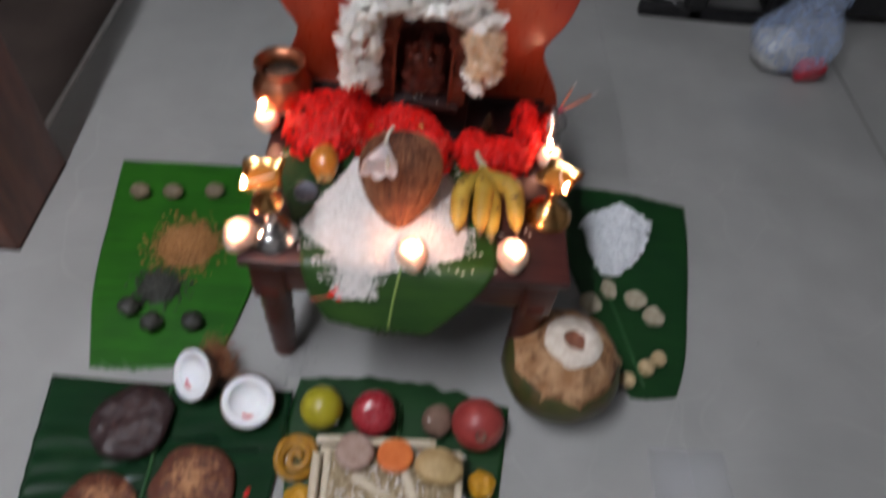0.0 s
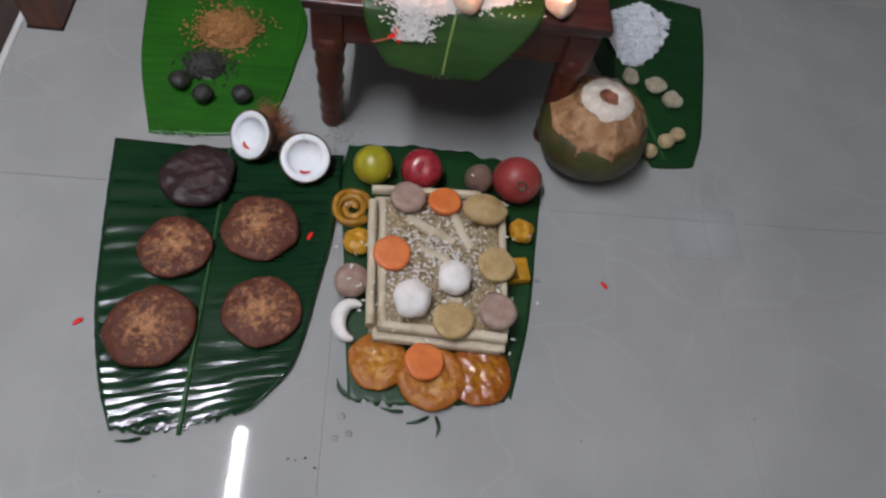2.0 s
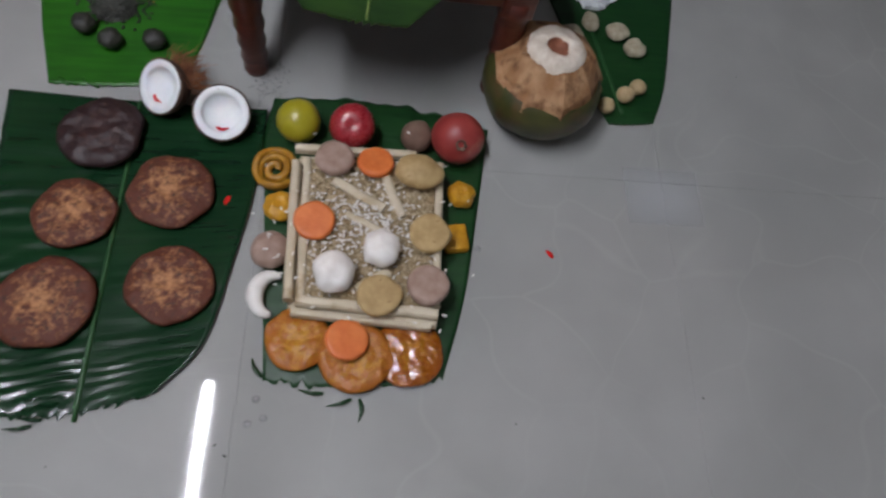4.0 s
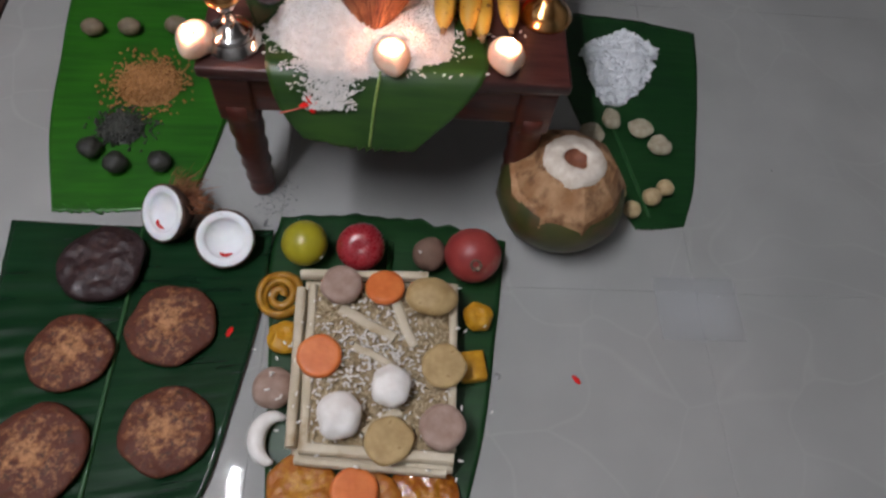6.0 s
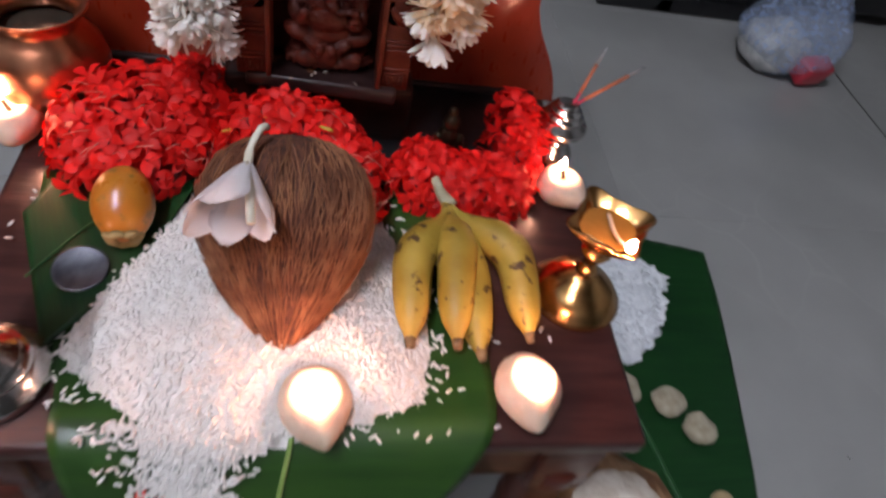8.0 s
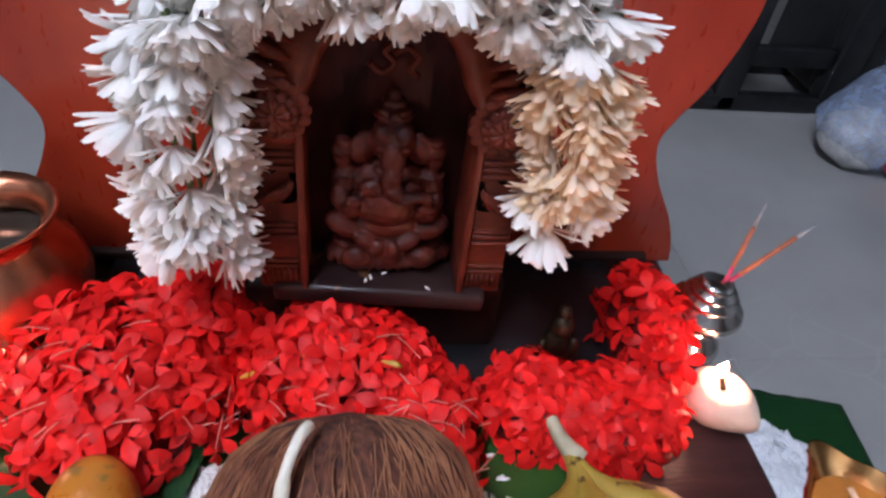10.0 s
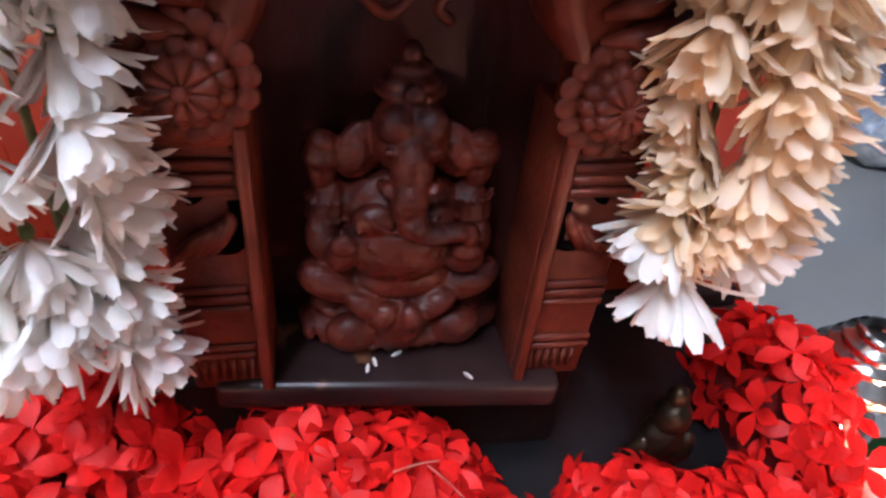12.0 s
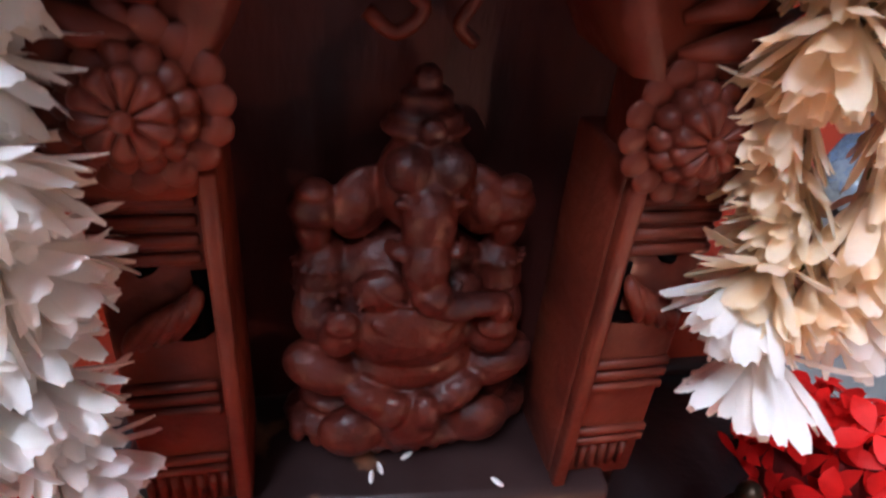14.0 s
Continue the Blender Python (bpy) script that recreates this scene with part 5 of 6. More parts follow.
# ---- fried brown cakes ----
def fried_cake(x, y, r, h, mat, seed, label, z=0.004, tilt=(0, 0)):
    t = thing("fried_cake", x, y, z, label, "fried cake", "fried cakes on banana leaf")
    bm = bmesh.new()
    bmesh.ops.create_icosphere(bm, subdivisions=5, radius=1)
    for v in bm.verts:
        rr, a = math.hypot(v.co.x, v.co.y), math.atan2(v.co.y, v.co.x)
        k = r * (1 + 0.10 * noise.noise(Vector((math.cos(a) * 1.6, math.sin(a) * 1.6, seed)))) * (math.asin(min(1, rr)) / 1.5708) ** 0.8
        v.co = Vector((math.cos(a) * k, math.sin(a) * k, h * (0.5 + 0.5 * math.copysign(abs(v.co.z) ** 0.45, v.co.z))))
    for v in bm.verts:
        rr = math.hypot(v.co.x, v.co.y) / r
        if v.co.z > h * 0.4:
            v.co.z += 0.0034 * noise.noise(v.co * 55 + Vector((seed * 3, 0, 0))) + 0.0016 * noise.noise(v.co * 140 + Vector((seed, 1, 0))) - 0.002 * max(0, 1 - rr * 1.5)
    part("crust", bm, mat, t, m=pose(0, 0, 0, tilt[0], tilt[1], seed * 47))
    return t


for i, (x, y, r) in enumerate(((-0.385, -0.242, 0.052), (-0.270, -0.200, 0.056), (-0.392, -0.368, 0.061), (-0.247, -0.335, 0.055))):
    fried_cake(x, y, r, 0.019, SWEET_BROWN, i + 1.3, "round brown deep-fried sweet cake with blistered crust")
fried_cake(-0.374, -0.118, 0.057, 0.026, SWEET_DARK, 9.1, "large nearly black deep-fried sweet cake")
fried_cake(-0.082, -0.402, 0.042, 0.014, SWEET_GOLD, 5.2, "golden orange fritter on the leaf's front end", tilt=(3, 0))
fried_cake(-0.006, -0.424, 0.046, 0.014, SWEET_GOLD, 6.2, "golden orange fritter lying under a carrot slice", z=0.008, tilt=(3, 4))
fried_cake(0.060, -0.414, 0.046, 0.014, SWEET_SYRUP, 7.7, "syrupy golden orange fritter with glazed top", z=0.005, tilt=(2, 3))

# ---- coconut halves ----
def coconut_half(x, y, z, rx, rz, label, tuft):
    t = thing("coconut_half", x, y, z, label, "coconut half", "coconut halves")
    m = pose(0, 0, 0, rx, 0, rz)
    n = 14
    outer = [(0.040 * math.sin(math.pi / 2 * i / n), -0.040 * math.cos(math.pi / 2 * i / n)) for i in range(n + 1)]
    bm = lathe(outer + [(0.0375, 0.001)], 44)
    roughen(bm, 0.002, 70, x * 10)
    part("shell", bm, SHELL, t, "dark fibrous shell", m=m)
    inner = [(0.0270 * math.sin(math.pi / 2 * i / n), -0.015 * math.cos(math.pi / 2 * i / n)) for i in range(n, -1, -1)]
    part("flesh", lathe([(0.0378, -0.002), (0.0376, 0.0014), (0.036, 0.002), (0.030, 0.0016)] + inner, 44), FLESH, t, "wet white coconut flesh", m=m)
    part("red_mark", tube(spline([(-0.009, -0.019, -0.008), (-0.002, -0.0225, -0.006), (0.008, -0.0205, -0.007)], 9), [0.0008, 0.0018, 0.0024, 0.0024, 0.002, 0.0024, 0.002, 0.0014, 0.0006], 6), KUMKUM, t, "smear of red powder", m=m)
    if tuft:
        r = random.Random(3)
        bm = bmesh.new()
        for _ in range(260):
            a = Vector((r.gauss(0, 0.014), 0.026 + r.gauss(0, 0.006), -0.024 + r.gauss(0, 0.006)))
            b = a + Vector((r.gauss(0.004, 0.014), 0.016 + r.gauss(0, 0.009), r.gauss(-0.010, 0.010)))
            sub = tube([a, a.lerp(b, 0.5) + Vector((r.gauss(0, 0.004), r.gauss(0, 0.004), 0)), b], [0.0007, 0.0006, 0.0002], 3, cap=False)
            tmp = bpy.data.meshes.new("tmp")
            sub.to_mesh(tmp)
            sub.free()
            bm.from_mesh(tmp)
            bpy.data.meshes.remove(tmp)
        part("husk_tuft", bm, FIBRE, t, "tuft of brown husk fibres", m=m)
    return t


coconut_half(-0.302, -0.050, 0.042, 44, -46, "broken coconut half with white flesh and a husk tuft", True)
coconut_half(-0.213, -0.086, 0.041, 32, 4, "broken coconut half with white flesh, dabbed with red", False)

# ---- tender coconut ----
tc = thing("tender_coconut", 0.248, -0.008, 0.0, "green tender coconut with pared top and drinking hole", "coconut")
bm = lathe([(0, 0), (0.03, 0.002), (0.06, 0.014), (0.080, 0.036), (0.089, 0.060), (0.0895, 0.080), (0.0855, 0.096), (0.078, 0.104)], 56)
roughen(bm, 0.004, 14, 2)
part("green_skin", bm, GREEN_SKIN, tc)
bm = lathe([(0.0800, 0.078), (0.0865, 0.092), (0.0775, 0.110), (0.064, 0.128), (0.045, 0.145), (0.030, 0.152)], 9)
cut = random.Random(6)
for v in bm.verts:
    a = math.atan2(v.co.y, v.co.x)
    if v.co.z < 0.085:
        v.co.z += 0.016 * noise.noise(Vector((math.cos(a) * 1.4, math.sin(a) * 1.4, 4)))
        v.co *= 1.004
    elif v.co.z < 0.14:
        v.co += Vector((math.cos(a), math.sin(a), 0)) * cut.uniform(-0.006, 0.003) + Vector((0, 0, cut.uniform(-0.009, 0.009) - 0.008 * math.cos(a) * (v.co.z < 0.1)))
bmesh.ops.subdivide_edges(bm, edges=bm.edges[:], cuts=2, use_grid_fill=True)
for v in bm.verts:
    v.co += Vector((v.co.x, v.co.y, 0)).normalized() * 0.0016 * noise.noise(Vector((v.co.x * 120, v.co.y * 120, v.co.z * 40)))
part("pared_husk", bm, CUT_HUSK, tc, "pale brown pared husk", smooth=False)
bm = lathe([(0.045, 0.140), (0.039, 0.1515), (0.030, 0.156), (0.022, 0.158), (0.0165, 0.157), (0.015, 0.150)], 32)
for v in bm.verts:
    v.co += Vector((0.0, -0.006, 0)) * max(0, (v.co.z - 0.14) / 0.02)
roughen(bm, 0.0035, 60, 5)
part("white_rim", bm, CUT_WHITE, tc, "white soft husk round the hole")
part("hole", lathe([(0.017, 0.156), (0.014, 0.149), (0, 0.146)], 24, 0.001, 80), HOLE, tc, "brown drinking hole", m=pose(0.0, -0.006, 0))

# ---- fruit row ----
lime = thing("lime", -0.107, -0.085, 0.004, "yellow-green round lime with brown specks", "fruit")
part("skin", blob(0.0315, 0.0315, 0.031, 4, 0.0008, 30), LIME, lime, m=pose(0, 0, 0.031))
apple = thing("apple", -0.030, -0.089, 0.004, "small shiny crimson apple", "fruit")
bm = lathe([(0, 0.006), (0.008, 0.003), (0.018, 0.002), (0.028, 0.014), (0.0335, 0.032), (0.031, 0.05), (0.022, 0.0605), (0.012, 0.0625), (0.004, 0.0612), (0, 0.0605)], 40, 0.0015, 25)
part("skin", bm, APPLE, apple, m=pose(0, 0, 0.033, 32, 0, 0) @ pose(0, 0, -0.032))
tub = thing("tuber", 0.064, -0.090, 0.004, "small round dull brown tuber", "vegetable")
part("skin", blob(0.0235, 0.024, 0.022, 4, 0.0018, 50), TUBER, tub, m=pose(0, 0, 0.022))
pom = thing("pomegranate", 0.124, -0.097, 0.004, "red pomegranate with dried crown facing forward", "fruit")
part("skin", blob(0.039, 0.039, 0.036, 4, 0.0022, 22, 6), POMEGRANATE, pom, m=pose(0, 0, 0.036))
bm = bmesh.new()
for i in range(6):
    a = 2 * math.pi * i / 6
    bmesh.ops.create_icosphere(bm, subdivisions=2, radius=1, matrix=pose(0.006 * math.cos(a), 0.006 * math.sin(a), 0.003, 0, 0, math.degrees(a)) @ pose(0, 0, 0, 0, 20, 0) @ Matrix.Diagonal((0.0016, 0.0038, 0.0065, 1)))
part("crown", bm, TUBER, pom, "dry brown crown", m=pose(0.0, -0.026, 0.058, 48, 0, 0))

# ---- tray of banana-stem strips filled with grain ----
tray = thing("stem_tray", 0, 0, 0.004, "square tray stacked from pale banana-stem strips, filled with grain", "tray")


def strip(x0, y0, x1, y1, z, w, h, seed):
    """A split length of stem: rounded top, uneven edges."""
    a, b = Vector((x0, y0, z)), Vector((x1, y1, z))
    d = (b - a).normalized()
    s = Vector((-d.y, d.x, 0))
    bm = bmesh.new()
    rows = []
    for i in range(15):
        t = i / 14
        k = 1 + 0.14 * noise.noise(Vector((t * 4, seed, 0)))
        off = s * 0.0018 * noise.noise(Vector((t * 3, seed, 7)))
        p = a.lerp(b, t) + off
        rows.append([bm.verts.new(p + s * w * k * u + Vector((0, 0, h * k * v))) for u, v in ((-0.5, 0), (-0.5, 0.7), (-0.32, 0.95), (0, 1.0), (0.32, 0.95), (0.5, 0.7), (0.5, 0))])
    for p, q in zip(rows, rows[1:]):
        for i in range(6):
            bm.faces.new((p[i], p[i + 1], q[i + 1], q[i]))
        bm.faces.new((p[6], p[0], q[0], q[6]))
    bm.faces.new(rows[0])
    bm.faces.new(rows[-1])
    bmesh.ops.recalc_face_normals(bm, faces=bm.faces[:])
    return bm


for k, (x0, y0, x1, y1, z, w, h) in enumerate((
        (-0.098, -0.150, -0.090, -0.362, 0.0, 0.016, 0.014), (0.092, -0.150, 0.088, -0.366, 0.0, 0.016, 0.014), (-0.10, -0.147, 0.100, -0.143, 0.014, 0.016, 0.013), (-0.092, -0.368, 0.094, -0.376, 0.014, 0.016, 0.013),
        (-0.104, -0.156, -0.096, -0.360, 0.026, 0.013, 0.016), (-0.089, -0.152, -0.080, -0.358, 0.027, 0.012, 0.016), (0.097, -0.146, 0.091, -0.362, 0.027, 0.011, 0.016),
        (-0.106, -0.137, 0.062, -0.134, 0.034, 0.011, 0.012), (-0.086, -0.360, 0.094, -0.372, 0.030, 0.013, 0.013), (-0.084, -0.374, 0.086, -0.386, 0.020, 0.009, 0.012), (-0.088, -0.345, -0.082, -0.361, 0.012, 0.02, 0.014),
        (-0.05, -0.185, 0.02, -0.225, 0.036, 0.014, 0.009), (0.02, -0.175, 0.045, -0.235, 0.036, 0.013, 0.009), (-0.03, -0.235, 0.02, -0.262, 0.037, 0.010, 0.008), (-0.012, -0.345, 0.03, -0.318, 0.038, 0.013, 0.009))):
    part("stem_strip", strip(x0, y0, x1, y1, z, w, h, k * 1.7), SHEATH, tray, smooth=False)
# Filling is browner than the grain: shade between grains put into its colour.
part("filling", box(-0.088, 0.09, -0.362, -0.15, 0.004, 0.036, 0.003), material("grain_gap_shade", (0.24, 0.17, 0.09), (0.40, 0.30, 0.17), 160, 0.8, 0.8, 260), tray)
gr = random.Random(21)
stuff("paddy_grain", seed_shape(0.0082, 0.0014), [turn(gr.uniform(-0.083, 0.086), gr.uniform(-0.357, -0.152), 0.0375 + gr.uniform(-0.001, 0.003), gr.uniform(0, 360), gr.uniform(-25, 25), gr.uniform(0, 360), gr.uniform(0.9, 1.35)) for _ in range(1500)], GRAIN, tray)
stuff("white_grain", seed_shape(0.0068, 0.0014), [turn(gr.gauss(-0.005, 0.045), gr.gauss(-0.255, 0.05), 0.0405 + gr.uniform(0, 0.0025), gr.uniform(0, 360), gr.uniform(-20, 20), gr.uniform(0, 360), gr.uniform(0.8, 1.2)) for _ in range(560)], WHITE_SLICE, tray)

# ---- slices and sweets on the tray and the leaf ----
def slice_thing(name, x, y, z, r, h, mat, label, category, seed, tilt=(0, 0), wob=0.06, amount=0.0006, group=""):
    t = thing(name, x, y, z, label, category, group)
    part("body", disc(r, h, wob, seed, 36, 0.4, amount, 90), mat, t, m=pose(0, 0, 0, tilt[0], tilt[1], seed * 31))
    return t


ZT = 0.047
CAR = "round bright orange carrot slice"
slice_thing("carrot_slice", 0.006, -0.158, ZT, 0.026, 0.011, CARROT, CAR, "carrot", 1.0, (-8, 4), 0.05, group="carrot slices")
slice_thing("carrot_slice", -0.071, -0.252, ZT, 0.0275, 0.010, CARROT, CAR, "carrot", 2.0, (4, -3), 0.05, group="carrot slices")
slice_thing("carrot_slice", -0.020, -0.407, 0.028, 0.0275, 0.008, CARROT, CAR + " on a fritter", "carrot", 3.0, (6, 2), 0.04, group="carrot slices")
slice_thing("yam_slice", -0.050, -0.157, ZT, 0.0275, 0.016, YAM_MAUVE, "thick mauve-grey yam slice", "vegetable", 4.0, (0, 5), 0.05, 0.001, "yam slices on the tray")
slice_thing("yam_slice", 0.080, -0.338, ZT, 0.028, 0.016, YAM_MAUVE, "thick mauve-grey yam slice", "vegetable", 5.0, (3, 0), 0.05, 0.001, "yam slices on the tray")
slice_thing("yam_slice", 0.082, -0.262, ZT, 0.0285, 0.010, YAM_TAN, "thin tan yam slice with dark flecks", "vegetable", 6.0, (2, 3), 0.08, 0.0008, "yam slices on the tray")
slice_thing("yam_slice", 0.018, -0.354, ZT, 0.029, 0.010, YAM_TAN, "thin tan yam slice with dark flecks", "vegetable", 7.0, (3, -3), 0.08, 0.0008, "yam slices on the tray")
pt = thing("potato_cut", 0.066, -0.172, ZT, "oval peeled tan potato piece", "vegetable")
part("body", blob(0.034, 0.026, 0.015, 4, 0.0025, 45, 3), YAM_TAN, pt, m=pose(0, 0, 0.013, 0, 0, -8))
for x, y, r, s in ((-0.041, -0.328, 0.0265, 1), (0.018, -0.292, 0.0245, 2)):
    w = thing("white_ball", x, y, ZT, "soft white round radish piece", "vegetable", "white pieces on the tray")
    part("body", blob(r, r * 1.06, 0.017, 4, 0.0038, 62, s), WHITE_SLICE, w, m=pose(0, 0, 0.017))

curl = thing("spiral_sweet", -0.135, -0.153, 0.004, "golden fried spiral sweet on the leaf's edge", "sweet")
pts = [((0.004 + 0.0052 * a) * math.cos(a * 2.6), (0.004 + 0.0052 * a) * math.sin(a * 2.6) * 1.1, 0.006 + 0.002 * math.sin(a * 3)) for a in [i * 4.6 / 70 for i in range(71)]]
part("coil", tube(pts, 0.0058, 9), MURUKKU, curl)
part("coil", tube([(0.027 * math.cos(a), 0.03 * math.sin(a), 0.010 + 0.002 * math.sin(3 * a)) for a in [i * 5.6 / 40 for i in range(41)]], 0.005, 9), MURUKKU, curl)
for x, y, r in ((-0.122, -0.215, 0.0225), (0.131, -0.178, 0.020)):
    y1 = thing("yellow_sweet", x, y, 0.004, "small lumpy yellow fried sweet", "sweet", "yellow sweets")
    bm = blob(r, r * 1.02, 0.013, 4, 0.003, 95, x * 9)
    for v in bm.verts:
        k = 1 + 0.03 * math.cos(7 * math.atan2(v.co.y, v.co.x))
        v.co.x *= k
        v.co.y *= k
        if v.co.z > 0 and math.hypot(v.co.x, v.co.y) < 0.006:
            v.co.z -= 0.005
    part("body", bm, YELLOW_SWEET, y1, m=pose(0, 0, 0.012))
cu = thing("yellow_cube", 0.122, -0.248, 0.004, "bright yellow cut square of sweet", "sweet")
part("body", box(-0.017, 0.017, -0.02, 0.02, 0, 0.016, 0.003), YELLOW_SWEET, cu, m=pose(0, 0, 0, 0, 0, 8))
tp = thing("tuber", -0.127, -0.285, 0.004, "round pinkish-brown tuber at the leaf's edge", "vegetable")
part("skin", blob(0.0255, 0.026, 0.02, 4, 0.002, 45, 2), YAM_MAUVE, tp, m=pose(0, 0, 0.0195))
cs = thing("coconut_sliver", -0.120, -0.345, 0.004, "white crescent sliver of coconut", "coconut piece")
c = [(0.021 * math.cos(a), 0.027 * math.sin(a), 0.010) for a in [1.1 + i * 3.7 / 20 for i in range(21)]]
part("body", tube(c, [0.003 + 0.0085 * math.sin(math.pi * i / 20) ** 0.8 for i in range(21)], 10), WHITE_SLICE, cs)

# ---- offerings on the bright leaf ----
def seed_pile(name, x, y, rx, ry, h, n, shape, mat, label, seed):
    t = thing(name, x, y, 0.004, label, "seeds")
    bm = lathe([(0, h), (0.3, h * 0.9), (0.6, h * 0.55), (0.85, h * 0.15), (0.9, 0)], 30)
    for v in bm.verts:
        v.co.x *= rx * 0.9
        v.co.y *= ry * 0.9
    roughen(bm, 0.002, 60, seed)
    part("mound", bm, mat, t)
    r = random.Random(seed)
    pl = []
    for _ in range(n):
        q, a = min(1.35, abs(r.gauss(0, 0.55))), r.uniform(0, 6.283)
        k = 1 + 0.25 * noise.noise(Vector((math.cos(a) * 2, math.sin(a) * 2, seed)))
        pl.append(turn(rx * q * k * math.cos(a), ry * q * k * math.sin(a), max(0.0015, h * (1 - q * q * 0.9)) + 0.001, r.uniform(0, 360), r.uniform(-40, 40), r.uniform(0, 360), r.uniform(0.8, 1.25)))
    stuff("seed", shape, pl, mat, t)
    return t


seed_pile("tan_seed_pile", -0.385, 0.215, 0.062, 0.058, 0.012, 1500, seed_shape(0.0062, 0.0016), SEED_TAN, "loose pile of tan paddy seeds on bright leaf", 2)
seed_pile("black_seed_pile", -0.408, 0.122, 0.042, 0.036, 0.010, 800, seed_shape(0.0058, 0.0016), SEED_BLACK, "loose pile of black sesame and peppercorns", 3)
for x, y in ((-0.440, 0.075), (-0.397, 0.050), (-0.335, 0.056)):
    b = thing("black_ball", x, y, 0.004, "small rough black sesame ball", "sweet", "black balls")
    part("body", blob(0.017, 0.017, 0.014, 3, 0.003, 90, x * 7), BLACK_BALL, b, m=pose(0, 0, 0.013))
for x, y in ((-0.497, 0.322), (-0.438, 0.328), (-0.365, 0.338)):
    b = thing("areca_nut", x, y, 0.004, "dry greyish-brown areca nut", "nut", "areca nuts")
    part("body", blob(0.018, 0.015, 0.014, 3, 0.0014, 60, x * 5), NUT, b, m=pose(0, 0, 0.013, 0, 0, 15))

# ---- white flakes, root slices and balls on the leaf beside the stool ----
fl = thing("white_flake_heap", 0.405, 0.30, 0.004, "jagged heap of white flaked offering", "flakes")
HEAP = [(-0.075, 0.045), (-0.03, 0.075), (0.012, 0.092), (0.06, 0.05), (0.045, 0.005), (0.018, -0.045), (-0.022, -0.082), (-0.05, -0.08), (-0.065, -0.03)]
flake = ([(-0.009, -0.006, 0), (0.008, -0.007, 0.0015), (0.010, 0.006, 0), (-0.007, 0.007, 0.002), (0, 0, 0.004)], [(0, 1, 4), (1, 2, 4), (2, 3, 4), (3, 0, 4), (3, 2, 1, 0)])
bm = bmesh.new()
bv = [bm.verts.new((x, y, 0)) for x, y in HEAP]
tv = [bm.verts.new((x * 0.6, y * 0.6, 0.018)) for x, y in HEAP]
cv = bm.verts.new((0, 0, 0.026))
for i in range(len(HEAP)):
    j = (i + 1) % len(HEAP)
    bm.faces.new((bv[i], bv[j], tv[j], tv[i]))
    bm.faces.new((tv[i], tv[j], cv))
bmesh.ops.subdivide_edges(bm, edges=bm.edges[:], cuts=2, use_grid_fill=True)
roughen(bm, 0.004, 70, 4)
bmesh.ops.recalc_face_normals(bm, faces=bm.faces[:])
part("mound", bm, SALT, fl, smooth=False)
gr = random.Random(31)
pl = []
while len(pl) < 520:
    x, y = gr.uniform(-0.085, 0.075), gr.uniform(-0.09, 0.1)
    if inside(x, y, HEAP):
        e = edge_distance(x, y, HEAP)
        pl.append(turn(x, y, 0.003 + 0.022 * (1 - math.exp(-e / 0.02)), gr.uniform(-40, 40), gr.uniform(-40, 40), gr.uniform(0, 360), gr.uniform(0.4, 1.0)))
stuff("flake", flake, pl, SALT, fl, smooth=False)
for x, y, r, sx in ((0.362, 0.182, 0.019, 0.8), (0.408, 0.164, 0.019, 1.1), (0.435, 0.131, 0.020, 0.95), (0.325, 0.15, 0.02, 1.0)):
    s = thing("root_slice", x, y, 0.004, "dry pale wrinkled root slice", "spice", "root slices on the leaf")
    bm = blob(r * sx, r, 0.010, 3, 0.0035, 75, x * 11)
    part("body", bm, DRY_SLICE, s, m=pose(0, 0, 0.009))
for x, y, r in ((0.352, 0.035, 0.013), (0.370, 0.004, 0.0135), (0.404, 0.028, 0.0145), (0.428, 0.046, 0.0135)):
    s = thing("tan_ball", x, y, 0.004, "small round tan sweet ball", "sweet", "tan balls on the leaf")
    part("body", blob(r, r, r * 0.9, 3, 0.0012, 90, x * 11), TAN_BALL, s, m=pose(0, 0, r * 0.86))

# ---- bits on the floor ----
PETALBIT = mesh_of("petal_bit", blob(0.008, 0.0035, 0.0012, 2, 0.001, 120), PETAL_RED)
for x, y, z, rz in ((-0.492, -0.361, 0.002, 40), (-0.195, -0.206, 0.007, 70), (0.261, -0.259, 0.002, -50), (0.045, -0.125, 0.007, 30)):
    p = new("red_petal_bit", PETALBIT)
    p.matrix_basis = pose(x, y, z, 0, 0, rz)
    tagged(p, "tiny fallen red flower petal", "petal", "fallen red petals")
DROP = mesh_of("water_drop", blob(0.0048, 0.0045, 0.0024, 2, 0, 1, 0, 0.0), material("drop_water", (0.3, 0.3, 0.3), (0.36, 0.36, 0.36), 60, 0.03, 0, coat=1.0))
for x, y in ((-0.133, -0.507), (-0.126, -0.477), (0.156, -0.256), (-0.115, -0.50)):
    p = new("water_drop", DROP)
    p.matrix_basis = pose(x, y, 0.0004)
    tagged(p, "small water drop on the tile", "water drop", "water drops")
ash = thing("ash_smudge", -0.163, -0.012, 0.0006, "smudge of grey incense ash on the floor", "ash")
gr = random.Random(41)
stuff("ash_crumb", seed_shape(0.004, 0.0011, 4), [turn(gr.gauss(0, 0.014), gr.gauss(0.012, 0.026), gr.uniform(0, 0.001), 0, 0, gr.uniform(0, 360), gr.uniform(0.4, 1.4)) for _ in range(150)], ASH, ash)
crumbs = thing("floor_specks", 0, 0, 0.0005, "tiny dark specks scattered on the tiles", "specks")
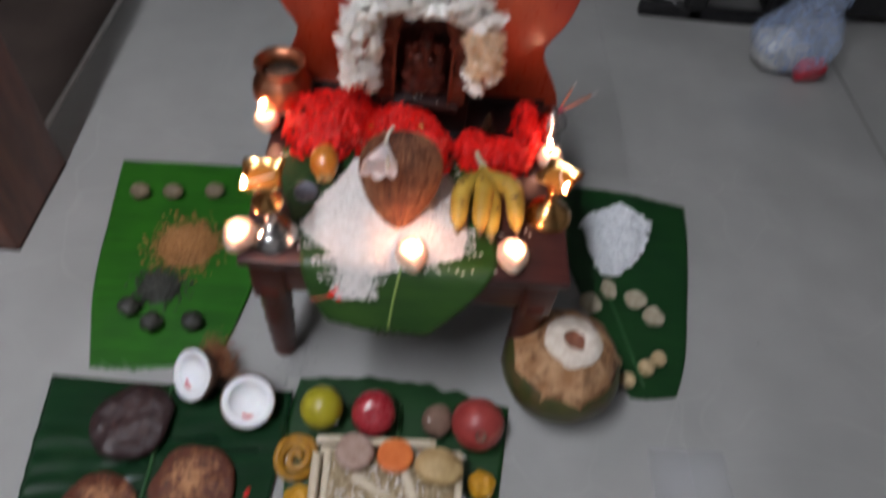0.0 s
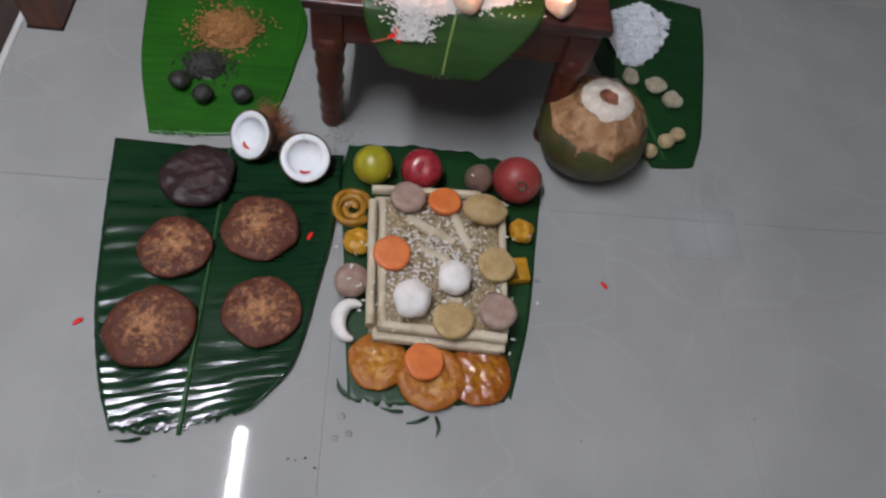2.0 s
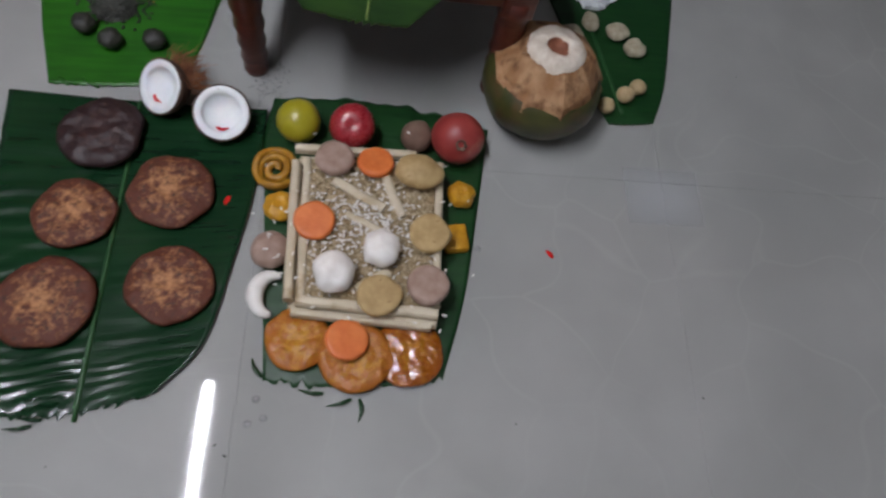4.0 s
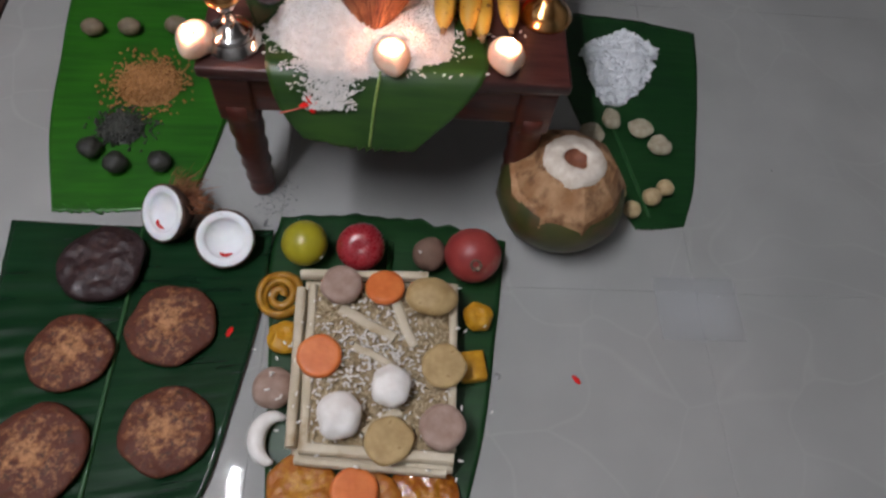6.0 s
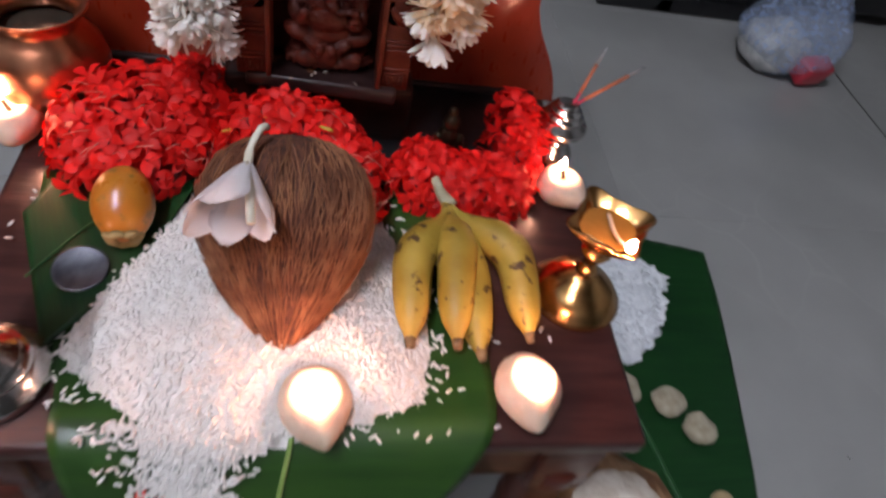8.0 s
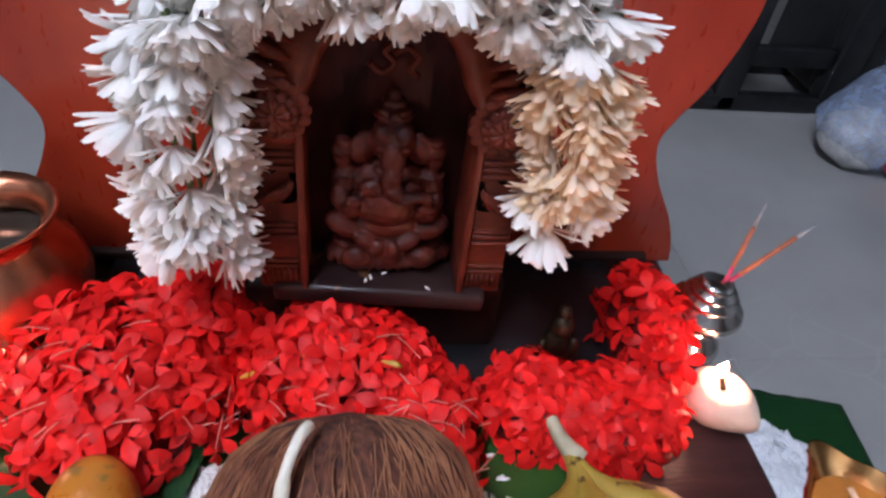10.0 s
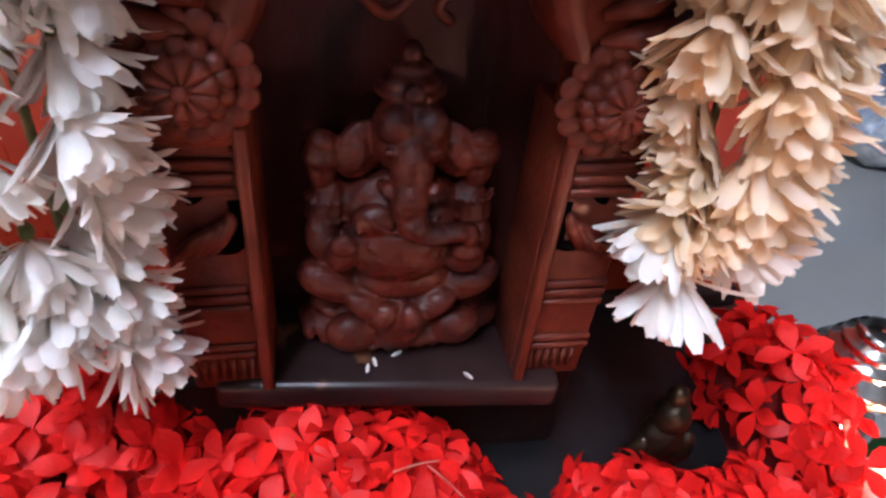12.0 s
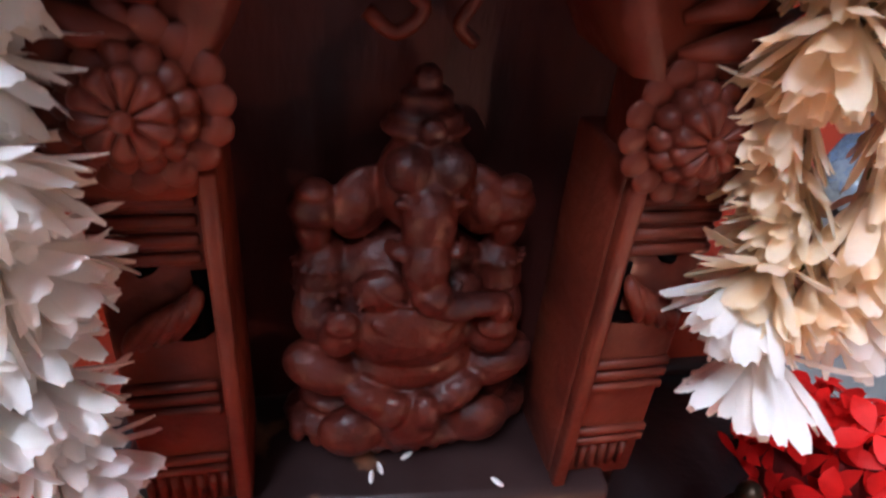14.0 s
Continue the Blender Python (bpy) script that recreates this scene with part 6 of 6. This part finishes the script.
stuff("speck", seed_shape(0.0035, 0.0009, 4), [turn(x, y, 0, 0, 0, gr.uniform(0, 360), gr.uniform(0.6, 1.5)) for x, y in ((-0.168, -0.533), (-0.18, -0.536), (-0.19, -0.535), (-0.35, -0.56), (-0.41, -0.58), (0.46, -0.46), (0.44, -0.12), (-0.62, -0.2), (-0.155, -0.545), (0.2, -0.5), (0.62, 0.1))], SEED_BLACK, crumbs)
loose = thing("red_ixora_flower", -0.084, -0.026, 0.246, "single red ixora flower with long stalk on the leaf", "flower")
piece("petals", IXORA[0], loose, turn(0, 0, 0.004, 50, 0, 20))
part("stalk", tube([(0, 0, 0.003), (-0.018, -0.006, 0.0), (-0.034, -0.008, -0.004)], 0.0009, 6), STALK_RED, loose)

GRAINMESH = mesh_of("rice_grain", blob(0.0021, 0.0007, 0.0007, 2), RICE)
for x, y, z, ry, rz in ((0.026, 0.2475, 0.3453, 0, -50), (-0.006, 0.2535, 0.3453, 0, 80), (-0.0035, 0.256, 0.3453, 0, 100), (0.004, 0.259, 0.3453, 0, 30)):
    g = new("fallen_rice_grain", GRAINMESH)
    g.matrix_basis = pose(x, y, z, 0, ry, rz)
    tagged(g, "single white rice grain fallen on the plinth", "rice grain", "rice grains on the plinth")
YELLOWBIT = mesh_of("yellow_petal", blob(0.0055, 0.0014, 0.0007, 2, 0.0012, 140), YELLOW_SWEET)
for x, y, z, rx, rz in ((-0.032, 0.214, 0.336, 30, 35), (-0.062, 0.212, 0.321, 40, 20), (0.006, 0.207, 0.334, 30, -20)):
    g = new("yellow_petal", YELLOWBIT)
    g.matrix_basis = pose(x, y, z, rx, 0, rz)
    tagged(g, "tiny yellow petal fallen among the red flowers", "petal", "fallen yellow petals")

# ---- dried smear over a joint of the tiles ----
smear = material("dried_smear", (0.72, 0.74, 0.80), (0.82, 0.84, 0.88), 30, 0.08, 0.0)
sn, sl = smear.node_tree.nodes, smear.node_tree.links
sa, sx = sn.new("ShaderNodeBsdfTransparent"), sn.new("ShaderNodeMixShader")
sx.inputs[0].default_value = 0.14
sl.new(sa.outputs[0], sx.inputs[1])
sl.new(sn["Principled BSDF"].outputs[0], sx.inputs[2])
sl.new(sx.outputs[0], sn["Material Output"].inputs[0])
sm_ob = thing("floor_smear", 0.448, -0.15, 0.0, "faint pale smear across the joint of two tiles", "smear")
part("film", box(-0.058, 0.060, -0.048, 0.048, 0.0004, 0.0007), smear, sm_ob)

# ---- carrier bag by the wall ----
bag = thing("plastic_bag", 0.905, 0.925, 0, "crumpled translucent plastic carrier bag holding a red packet", "bag")
bm = bmesh.new()
bmesh.ops.create_icosphere(bm, subdivisions=5, radius=1)
for v in bm.verts:
    u = max(0.0, v.co.z)
    k = 1 - 0.78 * u ** 1.3
    v.co = Vector((v.co.x * 0.105 * k + 0.035 * u, v.co.y * 0.085 * k + 0.02 * u, 0.075 + v.co.z * (0.075 if v.co.z < 0 else 0.15)))
    fold = 0.010 * math.sin(7 * math.atan2(v.co.y, v.co.x) + 2 * u) * u * (1 - u)
    v.co += Vector((noise.noise(v.co * 15), noise.noise(v.co * 15 + Vector((5, 0, 0))), 0.6 * noise.noise(v.co * 15 + Vector((0, 5, 0))))) * 0.016
    v.co += Vector((v.co.x, v.co.y, 0)).normalized() * (fold + 0.004 * noise.noise(v.co * 60))
    v.co.z = max(v.co.z, 0.002)
part("film", bm, BAG, bag)


def ribbon(points, width, thick=0.001):
    """A flat band of film along a curve, slightly gathered."""
    p = spline(points, 26)
    bm = bmesh.new()
    rows = []
    for i, c in enumerate(p):
        d = (p[min(i + 1, 25)] - p[max(i - 1, 0)]).normalized()
        side = d.cross(Vector((0.25, -0.95, 0.2))).normalized()
        rows.append([bm.verts.new(c + side * width * (q / 4 - 0.5) + Vector((0, 0.006 * math.cos(q * 2.2 + i * 0.3), 0))) for q in range(5)])
    for a, b in zip(rows, rows[1:]):
        for q in range(4):
            bm.faces.new((a[q], a[q + 1], b[q + 1], b[q]))
    bmesh.ops.solidify(bm, geom=bm.faces[:], thickness=thick)
    return bm


part("handle", ribbon([(-0.02, 0.0, 0.17), (0.005, 0.03, 0.235), (0.045, 0.05, 0.265), (0.085, 0.045, 0.235), (0.085, 0.02, 0.16)], 0.034), BAG, bag)
part("handle", ribbon([(0.0, 0.05, 0.16), (0.02, 0.09, 0.23), (0.06, 0.11, 0.25), (0.09, 0.09, 0.22), (0.085, 0.05, 0.15)], 0.03), BAG, bag)
part("inner_packet", blob(0.07, 0.06, 0.05, 3, 0.016, 30, 2, -0.045), BAG_FILL, bag, m=pose(-0.03, 0.0, 0.05))
part("red_packet", box(-0.03, 0.035, -0.02, 0.02, 0, 0.05, 0.008), RED_PACK, bag, m=pose(0.03, -0.05, 0.012, 20, 0, 12))

# ---- black frame stand behind the bag ----
rack = thing("black_stand", 0.80, 1.12, 0, "black plastic frame stand with a dark panel", "stand")
part("foot_bar", box(-0.24, 0.17, -0.03, 0.0, 0.0, 0.035, 0.006), BLACK_PLASTIC, rack)
part("foot_bar", box(-0.10, 0.17, 0.14, 0.17, 0.0, 0.035, 0.006), BLACK_PLASTIC, rack)
part("foot", tube(spline([(-0.10, -0.02, 0.02), (-0.17, 0.02, 0.03), (-0.22, 0.09, 0.02)], 10), 0.018, 8), BLACK_PLASTIC, rack)
part("upright", box(-0.12, -0.07, -0.03, 0.01, 0.0, 0.55, 0.006), BLACK_PLASTIC, rack)
part("upright", box(0.10, 0.16, -0.03, 0.01, 0.0, 0.55, 0.006), BLACK_PLASTIC, rack)
part("cross_bar", box(-0.07, 0.10, -0.02, 0.0, 0.09, 0.13, 0.005), BLACK_PLASTIC, rack)
part("dark_panel", box(0.10, 0.62, 0.012, 0.20, 0.03, 0.55, 0.01), BLACK_PLASTIC, rack)

part("joint", box(1.0486, 1.0514, -2.2, 2.6, -0.001, 0.0004), SEED_BLACK)
tagged(bpy.data.objects["joint"], "dark dirty joint line between two rows of tiles", "joint", kind="structure")

# ---- floor tiles ----
floor = thing("floor", 0, 0, 0, "polished light grey ceramic floor tiles with hairline joints", "floor", kind="structure")
TILEMESH = mesh_of("tile", box(-0.2997, 0.2997, -0.2997, 0.2997, -0.008, 0.0, 0.0006, 1), TILE, False)
EDGEMESH = mesh_of("tile", box(-0.28, 0.2996, -0.2996, 0.2996, -0.008, 0.0, 0.0006, 1), TILE, False)
for i in range(-1, 4):
    for j in range(-3, 5):
        piece("tile", EDGEMESH if i < 0 else TILEMESH, floor, pose(0.15 + 0.6 * i, -0.425 + 0.6 * j, 0))
